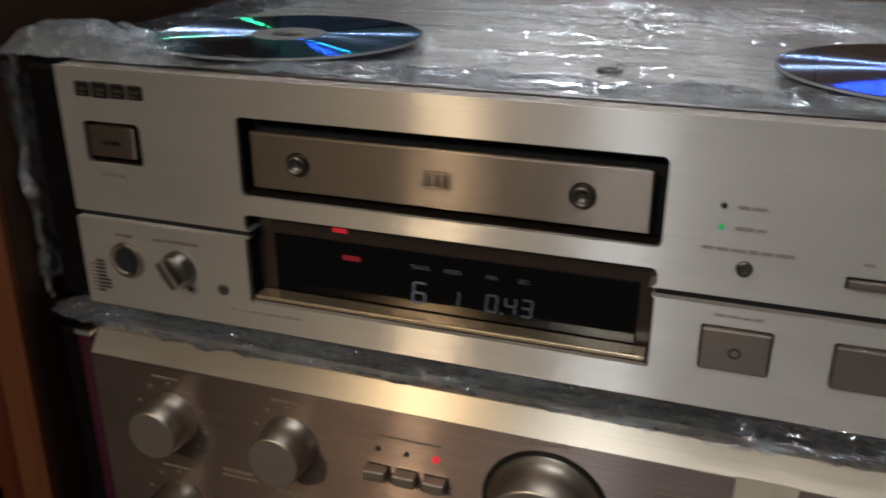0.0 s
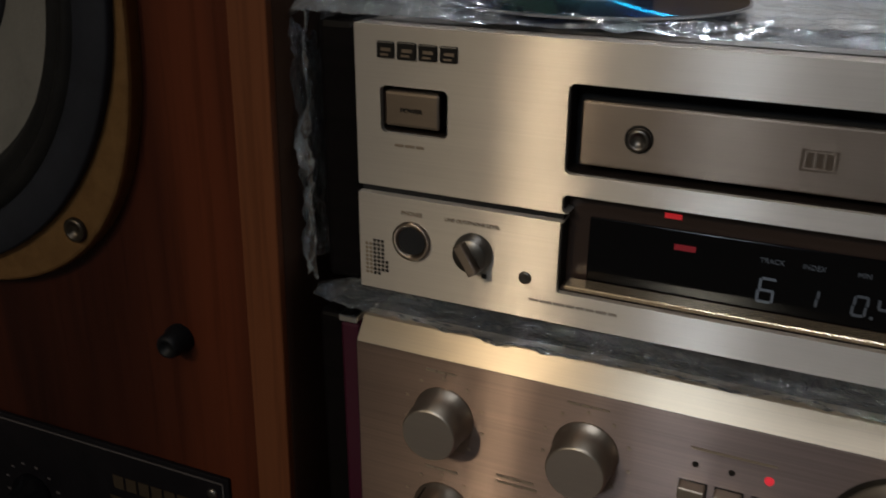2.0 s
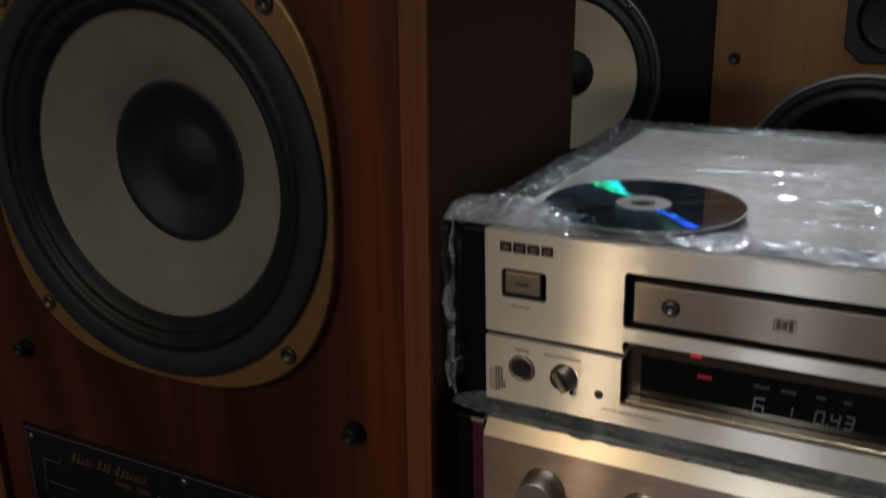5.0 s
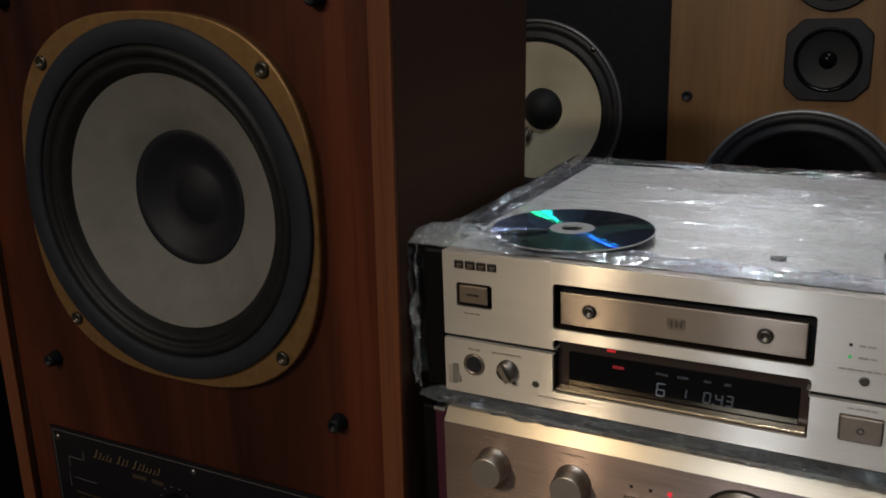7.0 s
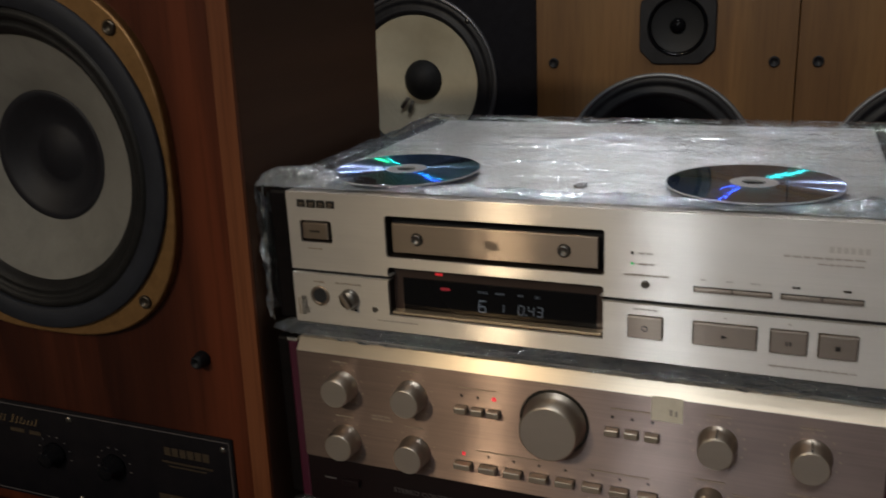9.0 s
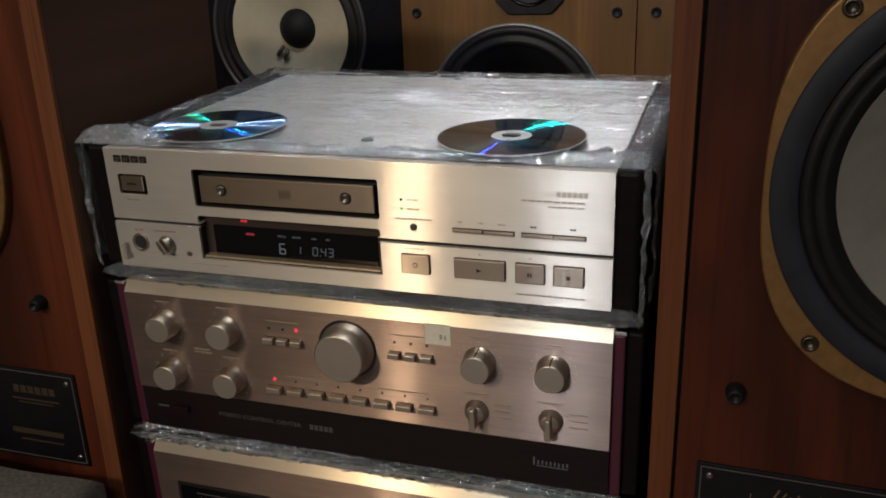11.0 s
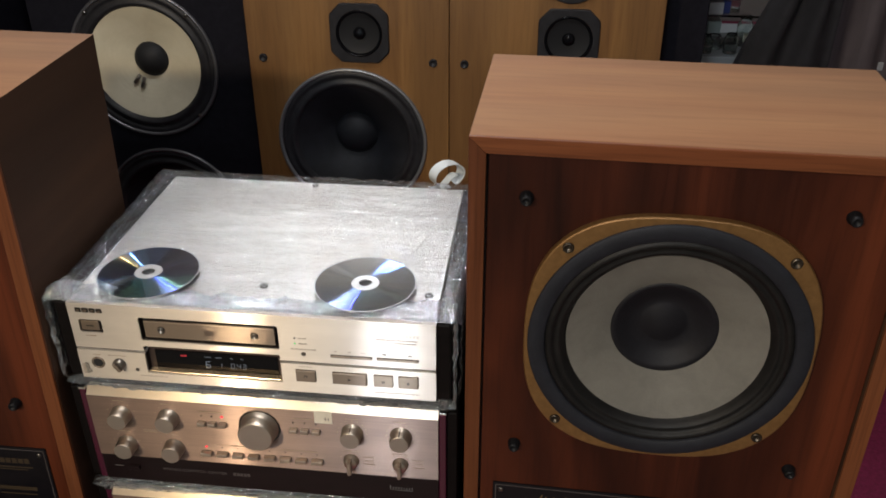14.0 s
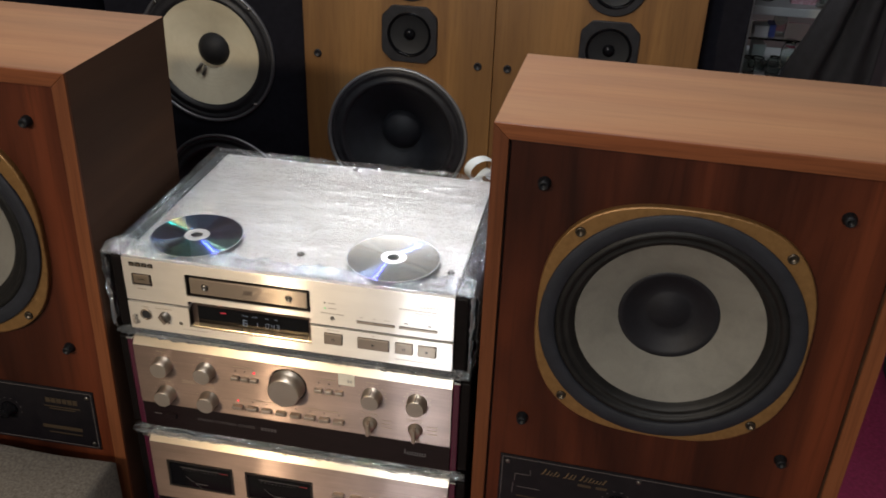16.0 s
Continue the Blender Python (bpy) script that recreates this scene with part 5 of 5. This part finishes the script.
def gathered_film(name, z0, z1, depth, seed, label):
    """Film pulled flat into the slit between two units, in long creases, with pointed flaps past the ends."""
    t = thing(name, (0, 0, z0), label, "plastic film")
    h = z1 - z0
    for layer in range(2):
        bm, rows = bmesh.new(), []
        for j in range(641):
            x = -0.2385 + 0.477 * j / 640
            past = max(0.0, abs(x) - 0.222) / 0.0165
            row = []
            for i in range(17):
                u = i / 16
                fold = noise.noise(Vector((x * 7, u * 5, seed + layer)))
                crease = 1 - 2.4 * abs(noise.noise(Vector((x * 22 + u * 3, u * 6.5, seed + 3 + layer))))
                fine = 0.6 - 1.8 * abs(noise.noise(Vector((x * 95 + u * 4, u * 9, seed + 5 + layer)))) + 0.5 * noise.noise(Vector((x * 300, u * 20, seed)))
                y = -depth + (0.0055 + 0.003 * layer) * u + 0.0022 * fold + 0.0024 * max(0.0, crease) + 0.0022 * fine
                z = h * (0.10 + 0.78 * u) * (1 - 0.75 * min(1.0, past)) + h * 0.3 * min(1.0, past) + 0.0012 * fold + 0.0004 * fine
                row.append(bm.verts.new((x, y, z)))
            rows.append(row)
        for a, b in zip(rows, rows[1:]):
            for k in range(16):
                bm.faces.new((a[k], a[k + 1], b[k + 1], b[k]))
        part("film_fold", bm, FILM_THICK, t)


gathered_film("gathered_film", 0.7150, 0.7315, 0.0035, 1.0, "clear film bunched up between disc player and amplifier")
gathered_film("gathered_film", 0.5475, 0.5665, 0.006, 21.0, "clear film gathered between the two amplifiers")


# ---- loose things on the lid ----
def compact_disc(x, y, rz):
    c = thing("compact_disc", (x, y, 0.8415), "silver compact disc lying mirror side up on the wrapped lid", "compact disc", rz, "compact discs on the lid")
    part("mirror_ring", lathe([(0.0590, 0.0012), (0.0585, 0.0), (0.0165, 0.0), (0.0165, 0.0012)], 0, 0, 0, 96, "z", True), DISC, c, "mirror surface with rainbow sheen")
    part("hub", lathe([(0.0163, 0.0014), (0.0160, 0.0), (0.0078, 0.0), (0.0078, 0.0014)], 0, 0, 0, 48, "z", True), HUB, c, "pale clear hub")
    part("outer_rim", lathe([(0.0600, 0.0010), (0.0600, 0.0002), (0.0591, 0.0002), (0.0591, 0.0010)], 0, 0, 0, 96, "z", True), HUB, c)


compact_disc(-0.1410, 0.0655, 20)
compact_disc(0.1235, 0.0685, -35)


def strap_loop():
    t = thing("packing_strap", (0.160, 0.50, 0.768), "whitish plastic packing strap standing in a loop behind the lid", "strap", 38)
    bm, rows = bmesh.new(), []
    for j in range(41):
        a = radians(-60 + 330 * j / 40)
        cx, cz = 0.014 + 0.030 * math.cos(a) + 0.006 * j / 40, 0.012 + 0.021 * math.sin(a)
        rows.append([bm.verts.new((cx, w, cz)) for w in (-0.011, 0.011)] + [bm.verts.new((cx * 0.94, w, cz * 0.94 + 0.0008)) for w in (0.011, -0.011)])
    for a, b in zip(rows, rows[1:]):
        for k in range(4):
            bm.faces.new((a[k], a[(k + 1) % 4], b[(k + 1) % 4], b[k]))
    part("loop", bm, STRAP, t, smooth=False)
    bm, rows = bmesh.new(), []
    for j in range(13):
        q = j / 12
        cx, cz = -0.004 + 0.030 * q, -0.006 + 0.022 * math.sin(q * 1.7)
        rows.append([bm.verts.new((cx, w, cz)) for w in (-0.020, -0.004)] + [bm.verts.new((cx, w, cz - 0.0008)) for w in (-0.004, -0.020)])
    for a, b in zip(rows, rows[1:]):
        for k in range(4):
            bm.faces.new((a[k], a[(k + 1) % 4], b[(k + 1) % 4], b[k]))
    part("inner_end", bm, STRAP, t, smooth=False)
    part("tail", boxes((-0.014, 0.006, -0.156, 0.006, -0.010, -0.006)), STRAP, t)


strap_loop()


# ---- beyond, to the right ----
side = thing("dark_cabinet", (0.68, 0.98, 0), "tall black cabinet side next to the oak loudspeaker", "cabinet")
part("plinth_board", boxes((-0.125, -0.045, -0.004, 0.0, 0.0, 0.08)), MATT, side)
part("body", boxes((-0.13, -0.040, 0.0, 0.4, 0.0, 1.2)), BLACK, side, bevel=0.003)


# Two stand-in black boxes, added to fill the dark beyond the loudspeaker.
for x, y, d in ((-1.02, 0.62, 0.5), (-1.02, -0.05, 0.4)):
    cab = thing("dark_cabinet", (x, y, 0), "plain black box added to keep the view past the loudspeaker dark", "cabinet")
    part("body", boxes((-0.24, 0.24, 0.0, d, 0.0, 1.0 if y < 0.3 else 1.18)), BLACK, cab, bevel=0.003)
    part("plinth_board", boxes((-0.235, 0.235, -0.004, 0.0, 0.0, 0.08)), MATT, cab)


def display_shelf():
    t = thing("display_shelf", (0.965, 1.45, 0), "grey metal display shelf with glassware and small boxes", "shelf")
    for z, d in ((0.42, 0.32), (0.70, 0.32), (0.885, 0.22), (1.12, 0.32), (1.40, 0.32)):
        part("shelf_board", boxes((-0.247, 0.247, 0.0, d, z - 0.022, z)), SHELFGREY, t, bevel=0.002)
    part("glass_board", boxes((-0.247, 0.247, 0.10, 0.30, 0.774, 0.780)), CLEARGLASS, t, "thin clear glass inner shelf", bevel=0.001)
    for x in (-0.255, 0.255):
        part("upright", boxes((x - 0.008, x + 0.008, -0.002, 0.33, 0.0, 1.42)), SHELFGREY, t, bevel=0.002)


display_shelf()


def jar(x, y, z, r, h):
    t = thing("glass_jar", (x, y, z), "small clear glass jar on the display shelf", "jar", group="glassware on the shelf")
    part("jar_body", lathe([(0, 0.001), (r, 0.001), (r, h * 0.75), (r * 0.7, h * 0.9), (r * 0.7, h), (r * 0.62, h), (r * 0.62, h * 0.88), (r * 0.9, h * 0.72), (r * 0.9, 0.006), (0, 0.006)], 0, 0, 0, 28, "z"), CLEARGLASS, t, smooth=True)


for x, y, z, r, h in ((0.735, 1.49, 0.70, 0.020, 0.045), (0.765, 1.53, 0.70, 0.024, 0.034), (0.80, 1.49, 0.70, 0.018, 0.05), (0.845, 1.56, 0.70, 0.020, 0.075), (0.815, 1.60, 0.78, 0.018, 0.06), (0.895, 1.49, 0.885, 0.026, 0.09), (0.755, 1.52, 0.885, 0.016, 0.06)):
    jar(x, y, z, r, h)
for x, y, z, w, h, mat, label in ((0.765, 1.56, 0.78, 0.036, 0.030, BOXWHITE, "small white card box on the glass shelf"), (0.794, 1.57, 0.78, 0.016, 0.032, LABELBLUE, "small dark blue card box on the glass shelf"), (0.845, 1.50, 0.885, 0.065, 0.050, MAUVECARD, "mauve printed card box on the shelf"),
                                  (0.775, 1.60, 0.70, 0.034, 0.050, PALECARD, "pale green-grey card box behind glass jars"), (0.865, 1.52, 0.70, 0.040, 0.030, PAPER, "cream paper-covered box on the shelf"), (0.82, 1.545, 0.70, 0.075, 0.009, DARKCARD, "flat dark folder lying on the shelf")):
    ob = part("card_box", boxes((x - w / 2, x + w / 2, y, y + 0.05, z, z + h)), mat, None, bevel=0.001)
    tagged(ob, label, "box")


def draped_cloth():
    """Black cloth hanging in folds over a leaning board."""
    bm, rows = bmesh.new(), []
    for j in range(41):
        q = j / 40
        z = 1.5 * q
        row = []
        for i in range(33):
            u = i / 32
            left = 0.733 + 0.386 * max(0.0, z - 0.62) + 0.006 * noise.noise(Vector((z * 12, 1, 0)))
            x = left + (0.985 - left + 0.02 * q) * u if left < 0.97 else 0.97 + 0.02 * u
            row.append(bm.verts.new((x, 1.30 + 0.02 * math.sin(u * 14 + q * 2) + 0.008 * noise.noise(Vector((u * 8, z * 7, 3))), z)))
        rows.append(row)
    for a, b in zip(rows, rows[1:]):
        for k in range(32):
            bm.faces.new((a[k], a[k + 1], b[k + 1], b[k]))
    ob = part("black_cloth", bm, CLOTH, None, smooth=True)
    so = ob.modifiers.new("thickness", "SOLIDIFY")
    so.thickness = 0.004
    tagged(ob, "black cloth hanging in folds beside the display shelf", "cloth")


draped_cloth()


def curtain():
    bm, rows = bmesh.new(), []
    for j in range(13):
        z = 1.9 * j / 12
        rows.append([bm.verts.new((0.95 + 1.1 * i / 90, 1.40 + 0.018 * math.sin(i * 0.8 + 0.3 * math.sin(z * 3)) + 0.2 * (i / 90), z)) for i in range(91)])
    for a, b in zip(rows, rows[1:]):
        for k in range(90):
            bm.faces.new((a[k], a[k + 1], b[k + 1], b[k]))
    ob = part("curtain", bm, CURTAIN, None, smooth=True)
    so = ob.modifiers.new("thickness", "SOLIDIFY")
    so.thickness = 0.004
    tagged(ob, "mauve-grey pleated curtain hanging to the floor", "curtain")


curtain()


def floor_bag():
    t = thing("dark_bag", (1.30, 1.08, 0.0), "slumped dark blue-grey bag on the magenta carpet", "bag")
    bm = bmesh.new()
    bmesh.ops.create_uvsphere(bm, u_segments=40, v_segments=24, radius=1.0)
    for v in bm.verts:
        p = v.co.copy()
        k = 1 + 0.10 * noise.noise(p * 2.2) + 0.04 * noise.noise(p * 6)
        v.co = Vector((p.x * 0.15 * k, p.y * 0.13 * k, max(0.0, 0.13 + p.z * 0.17 * k)))
    part("sack", bm, CLOTH, t, smooth=True)
    part("tied_neck", lathe([(0.03, 0.27), (0.018, 0.30), (0.03, 0.33), (0.022, 0.335), (0.0, 0.32)], 0, 0, 0, 20, "z"), CLOTH, t, smooth=True)


floor_bag()
